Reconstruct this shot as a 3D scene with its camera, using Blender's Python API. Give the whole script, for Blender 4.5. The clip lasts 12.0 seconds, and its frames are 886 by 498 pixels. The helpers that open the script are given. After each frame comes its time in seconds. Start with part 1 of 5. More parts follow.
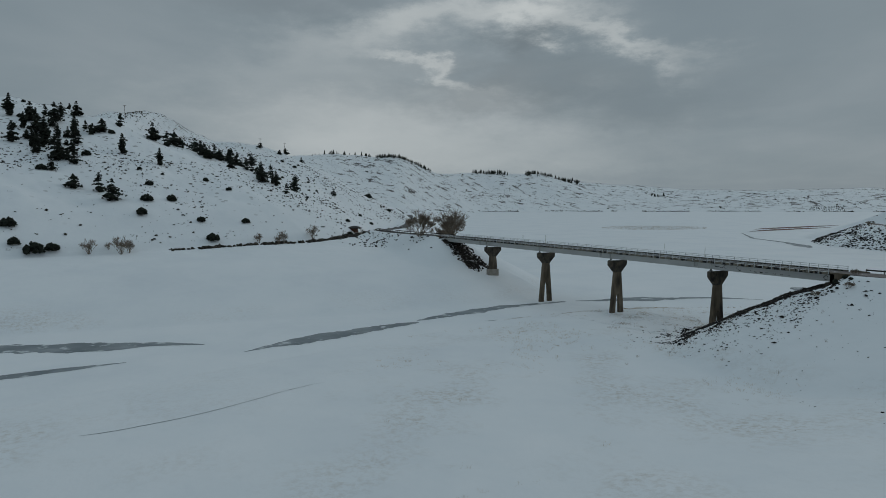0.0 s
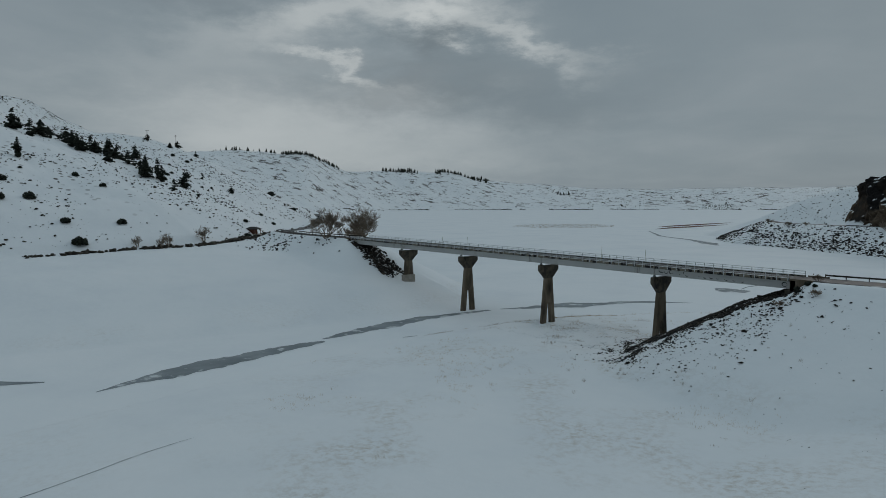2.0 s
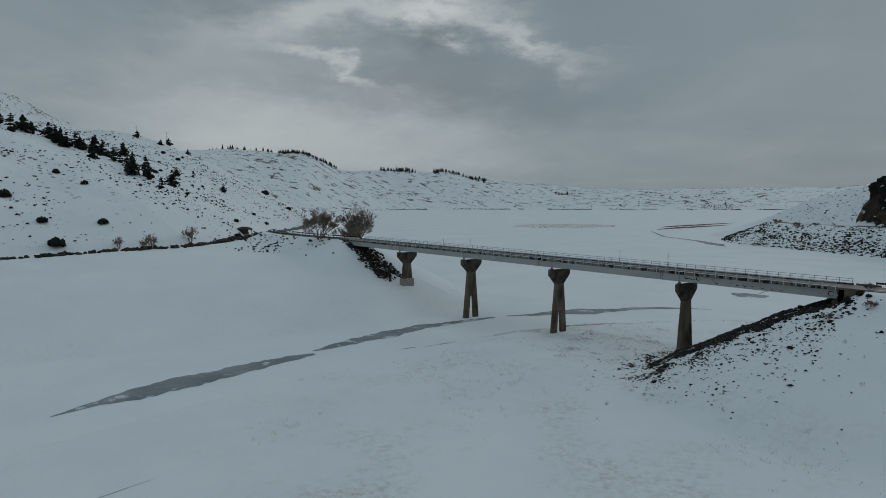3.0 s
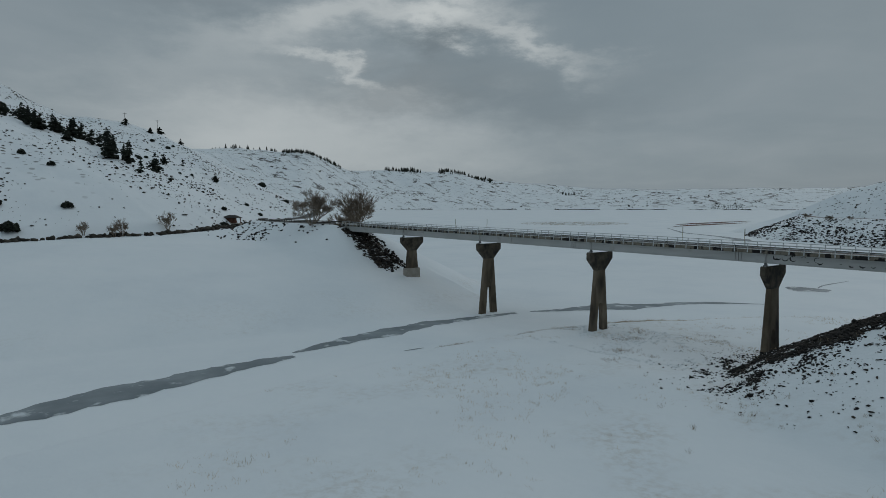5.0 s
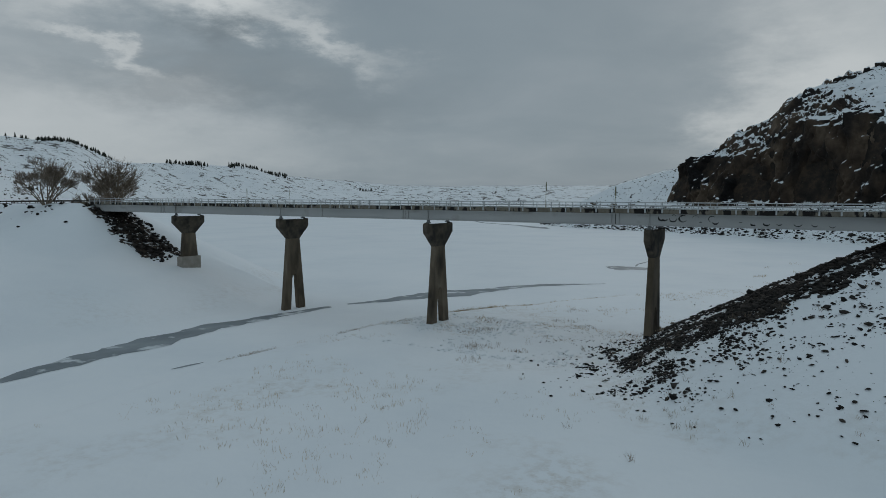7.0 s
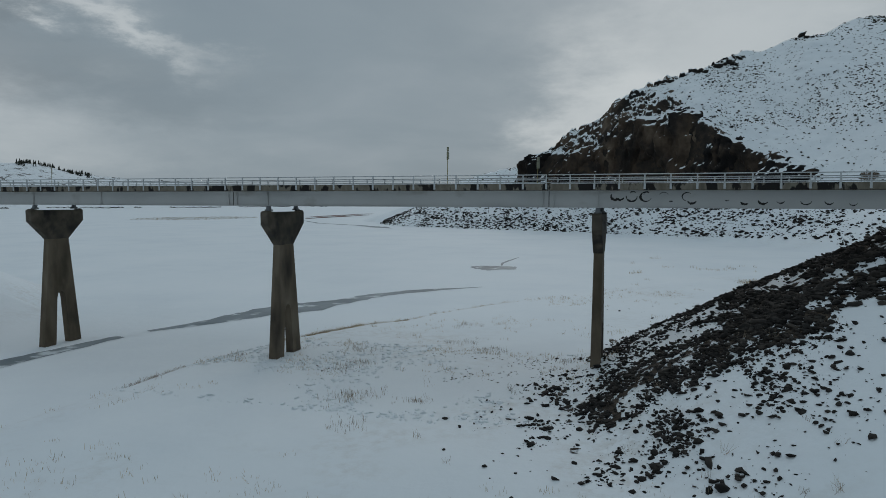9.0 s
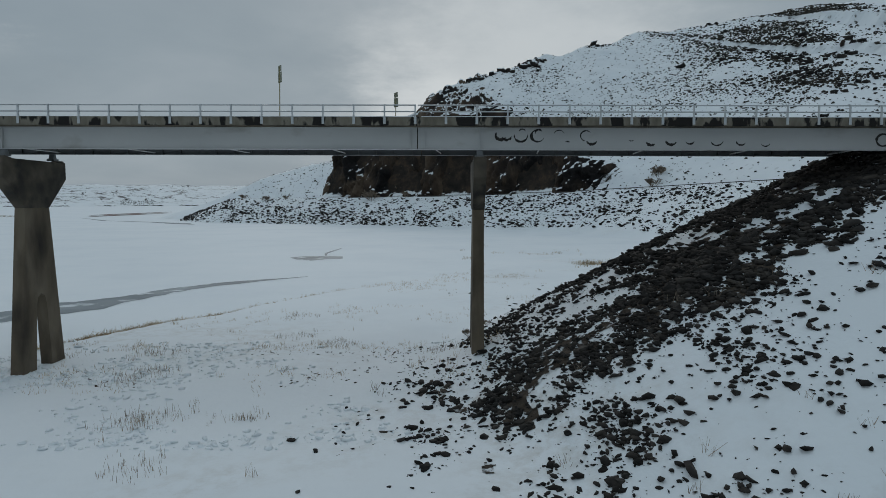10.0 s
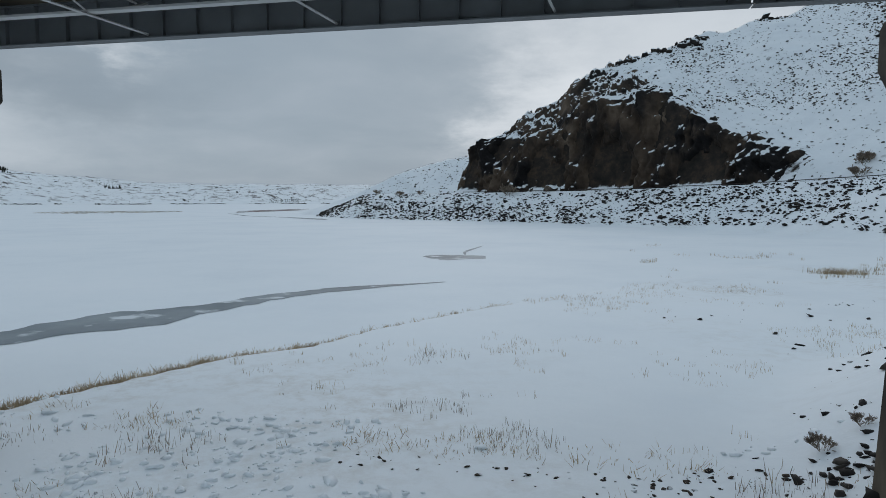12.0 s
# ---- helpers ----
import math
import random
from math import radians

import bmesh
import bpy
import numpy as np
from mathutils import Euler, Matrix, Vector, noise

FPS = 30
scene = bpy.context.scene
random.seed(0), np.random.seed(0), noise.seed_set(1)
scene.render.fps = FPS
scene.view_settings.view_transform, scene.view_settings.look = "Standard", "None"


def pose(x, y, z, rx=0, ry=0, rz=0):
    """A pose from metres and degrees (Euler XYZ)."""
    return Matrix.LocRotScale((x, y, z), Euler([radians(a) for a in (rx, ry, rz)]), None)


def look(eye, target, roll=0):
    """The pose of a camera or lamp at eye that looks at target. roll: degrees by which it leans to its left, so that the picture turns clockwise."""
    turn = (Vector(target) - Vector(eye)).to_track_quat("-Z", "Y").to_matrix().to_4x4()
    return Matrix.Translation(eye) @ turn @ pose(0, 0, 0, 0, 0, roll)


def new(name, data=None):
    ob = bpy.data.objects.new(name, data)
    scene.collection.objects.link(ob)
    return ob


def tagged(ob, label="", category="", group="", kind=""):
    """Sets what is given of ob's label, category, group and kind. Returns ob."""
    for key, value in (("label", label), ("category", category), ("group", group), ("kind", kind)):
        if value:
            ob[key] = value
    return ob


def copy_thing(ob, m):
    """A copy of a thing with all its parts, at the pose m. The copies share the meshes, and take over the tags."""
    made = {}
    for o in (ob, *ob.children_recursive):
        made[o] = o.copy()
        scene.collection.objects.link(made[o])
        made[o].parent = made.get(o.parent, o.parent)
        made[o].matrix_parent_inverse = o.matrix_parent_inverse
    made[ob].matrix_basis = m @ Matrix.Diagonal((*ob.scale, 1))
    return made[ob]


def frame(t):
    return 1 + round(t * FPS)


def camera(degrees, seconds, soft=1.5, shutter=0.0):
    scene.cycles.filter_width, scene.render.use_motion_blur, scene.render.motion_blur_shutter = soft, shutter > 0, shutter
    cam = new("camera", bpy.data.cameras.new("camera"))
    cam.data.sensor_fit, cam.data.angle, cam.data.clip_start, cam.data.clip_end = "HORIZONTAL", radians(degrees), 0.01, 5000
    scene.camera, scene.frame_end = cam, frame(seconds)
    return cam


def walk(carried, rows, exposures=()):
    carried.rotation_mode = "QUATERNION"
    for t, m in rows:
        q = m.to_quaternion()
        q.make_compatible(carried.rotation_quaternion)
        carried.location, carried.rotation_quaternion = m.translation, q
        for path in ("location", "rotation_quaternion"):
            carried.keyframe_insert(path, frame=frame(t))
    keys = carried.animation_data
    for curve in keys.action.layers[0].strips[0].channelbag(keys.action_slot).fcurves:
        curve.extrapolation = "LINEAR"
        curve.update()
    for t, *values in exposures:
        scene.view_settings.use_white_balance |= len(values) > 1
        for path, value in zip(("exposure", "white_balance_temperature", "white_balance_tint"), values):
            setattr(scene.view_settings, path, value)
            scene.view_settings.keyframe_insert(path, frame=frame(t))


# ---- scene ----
cam = camera(69.1, 12.0, soft=0.7)
EXPOSURE = [(0, -0.12, 6910, 13), (5, -0.12, 6890, 13), (7.5, 0.0, 6840, 14), (9.5, 0.13, 6830, 14), (10, 0.21, 6900, 15), (10.5, 0.32, 6940, 16), (11, 0.46, 6950, 17), (11.5, 0.45, 6900, 17), (12, 0.44, 6680, 17)]
PATH = [
    (0, (102.161, -144.403, 34.085), (100.470, -143.345, 33.941), -0.03),
    (0.5, (97.367, -141.423, 33.899), (95.716, -140.302, 33.756), -0.07),
    (1, (92.134, -138.131, 33.918), (90.522, -136.956, 33.773), -0.03),
    (1.5, (86.812, -134.663, 34.070), (85.238, -133.438, 33.923), -0.03),
    (2, (80.864, -130.945, 33.973), (79.337, -129.662, 33.824), -0.02),
    (2.5, (75.110, -126.829, 33.863), (73.587, -125.541, 33.714), -0.02),
    (3, (69.297, -122.559, 33.717), (67.775, -121.271, 33.567), 0.07),
    (3.2, (67.076, -120.775, 33.466), (65.554, -119.487, 33.319), 0.07),
    (4.8, (47.767, -106.640, 27.466), (46.242, -105.355, 27.322), 0.05),
    (5, (45.510, -104.605, 26.667), (43.977, -103.328, 26.523), 0.10),
    (5.5, (39.464, -99.390, 24.434), (37.926, -98.120, 24.290), -0.06),
    (6, (33.477, -94.452, 22.228), (32.004, -93.107, 22.084), -0.12),
    (6.5, (27.545, -90.008, 21.105), (26.331, -88.426, 20.955), -0.07),
    (7, (21.779, -83.864, 20.394), (20.714, -82.178, 20.243), 0.03),
    (7.5, (16.965, -77.327, 20.013), (16.152, -75.506, 19.864), 0.06),
    (7.7, (15.002, -74.798, 19.774), (14.273, -72.942, 19.631), 0.05),
    (9.3, (2.212, -55.809, 16.582), (1.697, -53.882, 16.436), -0.16),
    (9.5, (1.031, -53.059, 15.616), (0.630, -51.105, 15.471), -0.03),
    (10, (-1.919, -46.012, 13.481), (-1.945, -44.017, 13.335), -0.12),
    (10.5, (-4.214, -38.478, 12.925), (-4.239, -36.483, 12.780), -0.01),
    (11, (-6.029, -31.045, 12.886), (-6.123, -29.052, 12.741), -0.10),
    (11.5, (-7.661, -23.715, 12.156), (-8.090, -21.767, 12.013), 0.08),
    (11.8, (-8.918, -19.329, 11.628), (-9.340, -17.379, 11.481), -0.23),
    (12, (-9.285, -16.494, 11.131), (-9.713, -14.547, 10.983), -0.02),
]
walk(cam, [(t, look(eye, target, roll)) for t, eye, target, roll in PATH], EXPOSURE)

# ---- world, sun, exposure ----
SUN_YAW, SUN_EL = 8.0, 24.0


def nodes_of(tree):
    """Small helper: returns add(type, **props) and link(a, b) for a node tree."""
    def add(kind, **props):
        n = tree.nodes.new(kind)
        for k, v in props.items():
            if k == "blend":
                n.blend_type = v
            elif k == "data":
                n.data_type = v
            elif k == "op":
                n.operation = v
            elif k == "sky":
                n.sky_type = v
        return n

    def link(a, b):
        tree.links.new(a, b)
    return add, link


def ramp(node, stops):
    cr = node.color_ramp
    while len(cr.elements) > 1:
        cr.elements.remove(cr.elements[-1])
    cr.elements[0].position, cr.elements[0].color = stops[0][0], (*stops[0][1], 1)
    for p, c in stops[1:]:
        cr.elements.new(p).color = (*c, 1)


def make_world():
    world = bpy.data.worlds.new("overcast_sky")
    scene.world = world
    world.use_nodes = True
    tree = world.node_tree
    tree.nodes.clear()
    add, link = nodes_of(tree)
    out, bg = add("ShaderNodeOutputWorld"), add("ShaderNodeBackground")
    bg.inputs[1].default_value = 1.0
    sky = add("ShaderNodeTexSky", sky="NISHITA")
    sky.sun_disc, sky.sun_elevation, sky.sun_rotation = False, radians(SUN_EL), radians(-SUN_YAW)
    thin = add("ShaderNodeMix", data="RGBA", blend="MULTIPLY")
    thin.inputs[0].default_value = 1
    link(sky.outputs[0], thin.inputs[6])
    thin.inputs[7].default_value = (0.05, 0.05, 0.05, 1)
    coord = add("ShaderNodeTexCoord")
    # cloud layer: the direction is projected on a flat ceiling, so that clouds flatten towards the horizon
    sep = add("ShaderNodeSeparateXYZ")
    link(coord.outputs["Generated"], sep.inputs[0])
    up = add("ShaderNodeMath", op="MAXIMUM")
    link(sep.outputs[2], up.inputs[0])
    up.inputs[1].default_value = 0.0
    den = add("ShaderNodeMath", op="ADD")
    link(up.outputs[0], den.inputs[0])
    den.inputs[1].default_value = 0.16
    px, py = add("ShaderNodeMath", op="DIVIDE"), add("ShaderNodeMath", op="DIVIDE")
    link(sep.outputs[0], px.inputs[0]), link(den.outputs[0], px.inputs[1])
    link(sep.outputs[1], py.inputs[0]), link(den.outputs[0], py.inputs[1])
    flat = add("ShaderNodeCombineXYZ")
    link(px.outputs[0], flat.inputs[0]), link(py.outputs[0], flat.inputs[1])
    n1 = add("ShaderNodeTexNoise")
    n1.inputs["Scale"].default_value, n1.inputs["Detail"].default_value = 0.9, 6
    n1.inputs["Roughness"].default_value, n1.inputs["Distortion"].default_value = 0.5, 0.35
    link(flat.outputs[0], n1.inputs["Vector"])
    cols = add("ShaderNodeValToRGB")
    ramp(cols, [(0.25, (0.182, 0.246, 0.293)), (0.5, (0.21, 0.277, 0.323)), (0.72, (0.246, 0.312, 0.358)), (0.9, (0.315, 0.378, 0.416))])
    link(n1.outputs[0], cols.inputs[0])
    # bearing and elevation in degrees, torn by noise
    def maths(op, a, b=None):
        n = add("ShaderNodeMath", op=op)
        for k, v in enumerate((a, b)):
            if isinstance(v, (int, float)):
                n.inputs[k].default_value = v
            elif v is not None:
                link(v, n.inputs[k])
        return n.outputs[0]
    bearing = maths("MULTIPLY", maths("ARCTAN2", maths("MULTIPLY", sep.outputs[0], -1.0), sep.outputs[1]), 57.296)
    elev = maths("MULTIPLY", maths("ARCSINE", sep.outputs[2]), 57.296)
    place_2d = add("ShaderNodeCombineXYZ")
    link(maths("MULTIPLY", bearing, 0.085), place_2d.inputs[0]), link(maths("MULTIPLY", elev, 0.2), place_2d.inputs[1])
    tear = add("ShaderNodeTexNoise")
    tear.inputs["Scale"].default_value, tear.inputs["Detail"].default_value, tear.inputs["Roughness"].default_value = 1.3, 9, 0.62
    link(place_2d.outputs[0], tear.inputs["Vector"])
    tears = add("ShaderNodeSeparateColor")
    link(tear.outputs["Color"], tears.inputs[0])
    bearing = maths("ADD", bearing, maths("MULTIPLY", maths("SUBTRACT", tears.outputs[0], 0.5), 20.0))
    elev = maths("ADD", elev, maths("MULTIPLY", maths("SUBTRACT", tears.outputs[1], 0.5), 9.0))

    def lobes(spots):
        total = None
        for yaw, el, wide, high, lean, power in spots:
            dx, dy = maths("SUBTRACT", bearing, yaw), maths("SUBTRACT", elev, el)
            dy = maths("ADD", dy, maths("MULTIPLY", dx, lean))
            d2 = maths("ADD", maths("POWER", maths("ABSOLUTE", maths("DIVIDE", dx, wide)), 2.0), maths("POWER", maths("ABSOLUTE", maths("DIVIDE", dy, high)), 2.0))
            one = maths("MULTIPLY", maths("EXPONENT", maths("MULTIPLY", d2, -1.0)), power)
            total = one if total is None else maths("ADD", total, one)
        return total
    # thin places: torn streaks over the far shore, pale air above the hills, the veiled sun beside the crag
    thin_spots = lobes([(51, 16.2, 6.0, 1.3, -0.05, 0.42), (43.5, 13.4, 6.0, 1.0, -0.3, 0.34), (60, 15.0, 6.0, 1.3, 0.1, 0.28), (59, 11.4, 3.0, 0.7, -0.3, 0.30), (66, 13.0, 9.0, 2.0, 0.15, 0.14), (66, 6.5, 15.0, 4.0, 0.0, 0.32), (50, 4.0, 14.0, 3.2, 0.0, 0.14), (5.5, 5.5, 4.0, 3.2, 0.0, 0.32), (1.0, 9.5, 6.0, 3.4, -0.2, 0.26), (-8, 14.0, 13.0, 7.0, 0.0, 0.34)])
    dense_spots = lobes([(49.5, 13.4, 3.4, 1.2, 0.0, 0.22), (54.0, 10.2, 8.0, 1.8, 0.08, 0.20), (41.0, 9.0, 9.0, 2.4, 0.0, 0.10), (72, 17.0, 9.0, 2.2, 0.1, 0.12)])
    dim = maths("SUBTRACT", 1.0, dense_spots)
    dense = add("ShaderNodeMix", data="RGBA", blend="MULTIPLY")
    dense.inputs[0].default_value = 1.0
    link(cols.outputs[0], dense.inputs[6]), link(dim, dense.inputs[7])
    bright = add("ShaderNodeMix", data="RGBA", blend="MIX")
    link(thin_spots, bright.inputs[0])
    link(dense.outputs[2], bright.inputs[6])
    bright.inputs[7].default_value = (0.80, 0.87, 0.88, 1)
    mix = add("ShaderNodeMix", data="RGBA", blend="MIX")
    mix.inputs[0].default_value = 0.98
    link(thin.outputs[2], mix.inputs[6]), link(bright.outputs[2], mix.inputs[7])
    zen = add("ShaderNodeMapRange")
    zen.interpolation_type = "SMOOTHSTEP"
    zen.inputs[1].default_value, zen.inputs[2].default_value, zen.inputs[3].default_value, zen.inputs[4].default_value = 0.33, 0.85, 1.0, 1.5
    link(sep.outputs[2], zen.inputs[0])
    link(zen.outputs[0], bg.inputs[1])
    link(mix.outputs[2], bg.inputs[0])
    link(bg.outputs[0], out.inputs[0])


make_world()
sun = new("sun", bpy.data.lights.new("sun", "SUN"))
sun.data.energy, sun.data.angle, sun.data.color = 0.35, radians(25), (1.0, 0.99, 0.96)
d = Vector((-math.sin(radians(SUN_YAW)) * math.cos(radians(SUN_EL)), math.cos(radians(SUN_YAW)) * math.cos(radians(SUN_EL)), math.sin(radians(SUN_EL))))
sun.matrix_world = look(d * 300, (0, 0, 0))


# ---- materials ----
def material(name, colours, scale=1.0, rough=0.8, bump=0.0, bump_scale=None, metal=0.0, stain=None, detail=6, per_object=0.0, per_island=0.0, stretch=(1, 1, 1), spec=0.3, snow=None, snow_edge=0.2):
    """Two-scale noise colours, optional stain (colour, scale, low, high), relief, and variation per piece."""
    mat = bpy.data.materials.new(name)
    mat.use_nodes = True
    tree = mat.node_tree
    tree.nodes.clear()
    add, link = nodes_of(tree)
    out, bsdf = add("ShaderNodeOutputMaterial"), add("ShaderNodeBsdfPrincipled")
    link(bsdf.outputs[0], out.inputs[0])
    bsdf.inputs["Roughness"].default_value, bsdf.inputs["Metallic"].default_value = rough, metal
    bsdf.inputs["Specular IOR Level"].default_value = spec
    geo = add("ShaderNodeNewGeometry")
    mp = add("ShaderNodeMapping")
    mp.inputs["Scale"].default_value = stretch
    link(geo.outputs["Position"], mp.inputs[0])
    n = add("ShaderNodeTexNoise")
    n.inputs["Scale"].default_value, n.inputs["Detail"].default_value = scale, detail
    link(mp.outputs[0], n.inputs["Vector"])
    cr = add("ShaderNodeValToRGB")
    k = len(colours)
    ramp(cr, [(0.3 + 0.4 * i / max(1, k - 1), c) for i, c in enumerate(colours)])
    link(n.outputs[0], cr.inputs[0])
    colour = cr.outputs[0]
    if stain:
        c, sc, lo, hi = stain
        s = add("ShaderNodeTexNoise")
        s.inputs["Scale"].default_value, s.inputs["Detail"].default_value = sc, 8
        link(mp.outputs[0], s.inputs["Vector"])
        m = add("ShaderNodeMapRange")
        m.inputs[1].default_value, m.inputs[2].default_value = lo, hi
        link(s.outputs[0], m.inputs[0])
        mx = add("ShaderNodeMix", data="RGBA", blend="MIX")
        link(m.outputs[0], mx.inputs[0]), link(colour, mx.inputs[6])
        mx.inputs[7].default_value = (*c, 1)
        colour = mx.outputs[2]
    if per_object or per_island:
        info = add("ShaderNodeObjectInfo")
        src, amount = (info.outputs["Random"], per_object) if per_object else (geo.outputs["Random Per Island"], per_island)
        m = add("ShaderNodeMapRange")
        m.inputs[3].default_value, m.inputs[4].default_value = 1 - amount, 1 + amount
        link(src, m.inputs[0])
        hs = add("ShaderNodeHueSaturation")
        link(m.outputs[0], hs.inputs["Value"]), link(colour, hs.inputs["Color"])
        colour = hs.outputs[0]
    if snow:
        up = add("ShaderNodeSeparateXYZ")
        link(geo.outputs["Normal"], up.inputs[0])
        wob = add("ShaderNodeMath", op="ADD")
        wm = add("ShaderNodeMapRange")
        wm.inputs[1].default_value, wm.inputs[2].default_value, wm.inputs[3].default_value, wm.inputs[4].default_value = 0.3, 0.7, -snow_edge, snow_edge
        wn = add("ShaderNodeTexNoise")
        wn.inputs["Scale"].default_value, wn.inputs["Detail"].default_value = 0.3, 6
        link(geo.outputs["Position"], wn.inputs["Vector"])
        link(wn.outputs[0], wm.inputs[0])
        link(up.outputs[2], wob.inputs[0]), link(wm.outputs[0], wob.inputs[1])
        sm = add("ShaderNodeMapRange")
        sm.inputs[1].default_value, sm.inputs[2].default_value = snow
        link(wob.outputs[0], sm.inputs[0])
        sx = add("ShaderNodeMix", data="RGBA", blend="MIX")
        link(sm.outputs[0], sx.inputs[0]), link(colour, sx.inputs[6])
        sx.inputs[7].default_value = (0.785, 0.825, 0.845, 1)
        colour = sx.outputs[2]
    link(colour, bsdf.inputs["Base Color"])
    if bump:
        b = add("ShaderNodeTexNoise")
        b.inputs["Scale"].default_value, b.inputs["Detail"].default_value = bump_scale or scale * 4, 8
        link(geo.outputs["Position"], b.inputs["Vector"])
        bp = add("ShaderNodeBump")
        bp.inputs["Strength"].default_value, bp.inputs["Distance"].default_value = 1.0, bump
        link(b.outputs[0], bp.inputs["Height"])
        link(bp.outputs[0], bsdf.inputs["Normal"])
    return mat


def snow_material():
    """Snow cover with soft drift relief; bare rock shows where the ground is steep, sparse sage and grass show through."""
    mat = bpy.data.materials.new("snow")
    mat.use_nodes = True
    tree = mat.node_tree
    tree.nodes.clear()
    add, link = nodes_of(tree)
    out, bsdf = add("ShaderNodeOutputMaterial"), add("ShaderNodeBsdfPrincipled")
    link(bsdf.outputs[0], out.inputs[0])
    bsdf.inputs["Specular IOR Level"].default_value = 0.2
    bsdf.inputs["Roughness"].default_value = 0.75
    geo = add("ShaderNodeNewGeometry")
    sep = add("ShaderNodeSeparateXYZ")
    link(geo.outputs["Position"], sep.inputs[0])

    def noise_at(scale, detail=5, rough=0.55):
        n = add("ShaderNodeTexNoise")
        n.inputs["Scale"].default_value, n.inputs["Detail"].default_value, n.inputs["Roughness"].default_value = scale, detail, rough
        link(geo.outputs["Position"], n.inputs["Vector"])
        return n.outputs[0]

    def between(value, lo, hi, a=0.0, b=1.0):
        m = add("ShaderNodeMapRange")
        m.inputs[1].default_value, m.inputs[2].default_value, m.inputs[3].default_value, m.inputs[4].default_value = lo, hi, a, b
        link(value, m.inputs[0])
        return m.outputs[0]

    def times(a, b):
        m = add("ShaderNodeMath", op="MULTIPLY")
        link(a, m.inputs[0]), link(b, m.inputs[1])
        return m.outputs[0]

    def blend(f, a, b):
        m = add("ShaderNodeMix", data="RGBA", blend="MIX")
        link(f, m.inputs[0]), link(a, m.inputs[6])
        if isinstance(b, tuple):
            m.inputs[7].default_value = (*b, 1)
        else:
            link(b, m.inputs[7])
        return m.outputs[2]

    base = add("ShaderNodeValToRGB")
    ramp(base, [(0.3, (0.73, 0.775, 0.805)), (0.5, (0.785, 0.825, 0.845)), (0.7, (0.82, 0.85, 0.865))])
    link(noise_at(0.03, 8, 0.65), base.inputs[0])
    colour = base.outputs[0]
    # dead grass showing through thin snow on the flats by the stream
    low = between(sep.outputs[2], 0.15, 0.6)
    low = times(low, between(sep.outputs[2], 6.0, 2.0))
    thin = times(times(between(noise_at(0.045, 4), 0.47, 0.66), between(noise_at(0.9, 8, 0.7), 0.45, 0.72)), low)
    thin = times(thin, between(noise_at(0.011, 2), 0.42, 0.58, 0.25, 0.8))
    colour = blend(thin, colour, (0.46, 0.41, 0.34))
    # sage and stones on the upper ground
    vor = add("ShaderNodeTexVoronoi")
    vor.inputs["Scale"].default_value = 0.22
    link(geo.outputs["Position"], vor.inputs["Vector"])
    dots = times(between(vor.outputs["Distance"], 0.26, 0.16), between(noise_at(0.016, 4), 0.46, 0.62))
    dots = times(dots, between(sep.outputs[2], 22.0, 40.0))
    colour = blend(dots, colour, (0.075, 0.065, 0.055))
    # ledges and gullies far up the slopes
    far = add("ShaderNodeVectorMath", op="LENGTH")
    link(geo.outputs["Position"], far.inputs[0])
    wav = times(between(noise_at(0.024, 10, 0.75), 0.56, 0.585), between(sep.outputs[2], 5.0, 25.0))
    wav = times(wav, between(far.outputs["Value"], 750.0, 1100.0))
    colour = blend(wav, colour, (0.10, 0.095, 0.09))
    # bare rock where it is too steep for snow
    nrm = add("ShaderNodeSeparateXYZ")
    link(geo.outputs["Normal"], nrm.inputs[0])
    steep = add("ShaderNodeMath", op="ADD")
    link(nrm.outputs[2], steep.inputs[0])
    link(between(noise_at(0.25, 6), 0.3, 0.7, -0.12, 0.12), steep.inputs[1])
    rock = add("ShaderNodeValToRGB")
    ramp(rock, [(0.35, (0.01, 0.009, 0.008)), (0.5, (0.03, 0.023, 0.018)), (0.65, (0.07, 0.046, 0.03))])
    link(noise_at(0.12, 9, 0.7), rock.inputs[0])
    colour = blend(between(steep.outputs[0], 0.66, 0.56), colour, rock.outputs[0])
    link(colour, bsdf.inputs["Base Color"])
    b1 = add("ShaderNodeBump")
    b1.inputs["Distance"].default_value, b1.inputs["Strength"].default_value = 0.2, 0.42
    link(noise_at(0.5, 8, 0.6), b1.inputs["Height"])
    link(b1.outputs[0], bsdf.inputs["Normal"])
    return mat


SNOW = snow_material()
SNOW_LOOSE = material("loose_snow", [(0.73, 0.775, 0.805), (0.785, 0.825, 0.845), (0.82, 0.85, 0.865)], 0.8, 0.75, 0.03, 5, spec=0.2)
ICE = material("grey_ice", [(0.16, 0.19, 0.205), (0.22, 0.25, 0.265), (0.30, 0.335, 0.35)], 0.12, 0.62, 0.02, 1.5, stain=((0.62, 0.66, 0.68), 0.28, 0.57, 0.66), spec=0.15)
CONCRETE = material("weathered_concrete", [(0.08, 0.062, 0.042), (0.135, 0.106, 0.075), (0.19, 0.155, 0.115)], 0.45, 0.9, 0.012, 6, stain=((0.028, 0.022, 0.018), 0.3, 0.47, 0.68), stretch=(1, 1, 0.4))
CONCRETE_CAP = material("dark_wet_concrete", [(0.045, 0.039, 0.032), (0.08, 0.067, 0.051), (0.12, 0.1, 0.078)], 0.7, 0.9, 0.012, 6, stain=((0.03, 0.027, 0.024), 0.6, 0.5, 0.66))
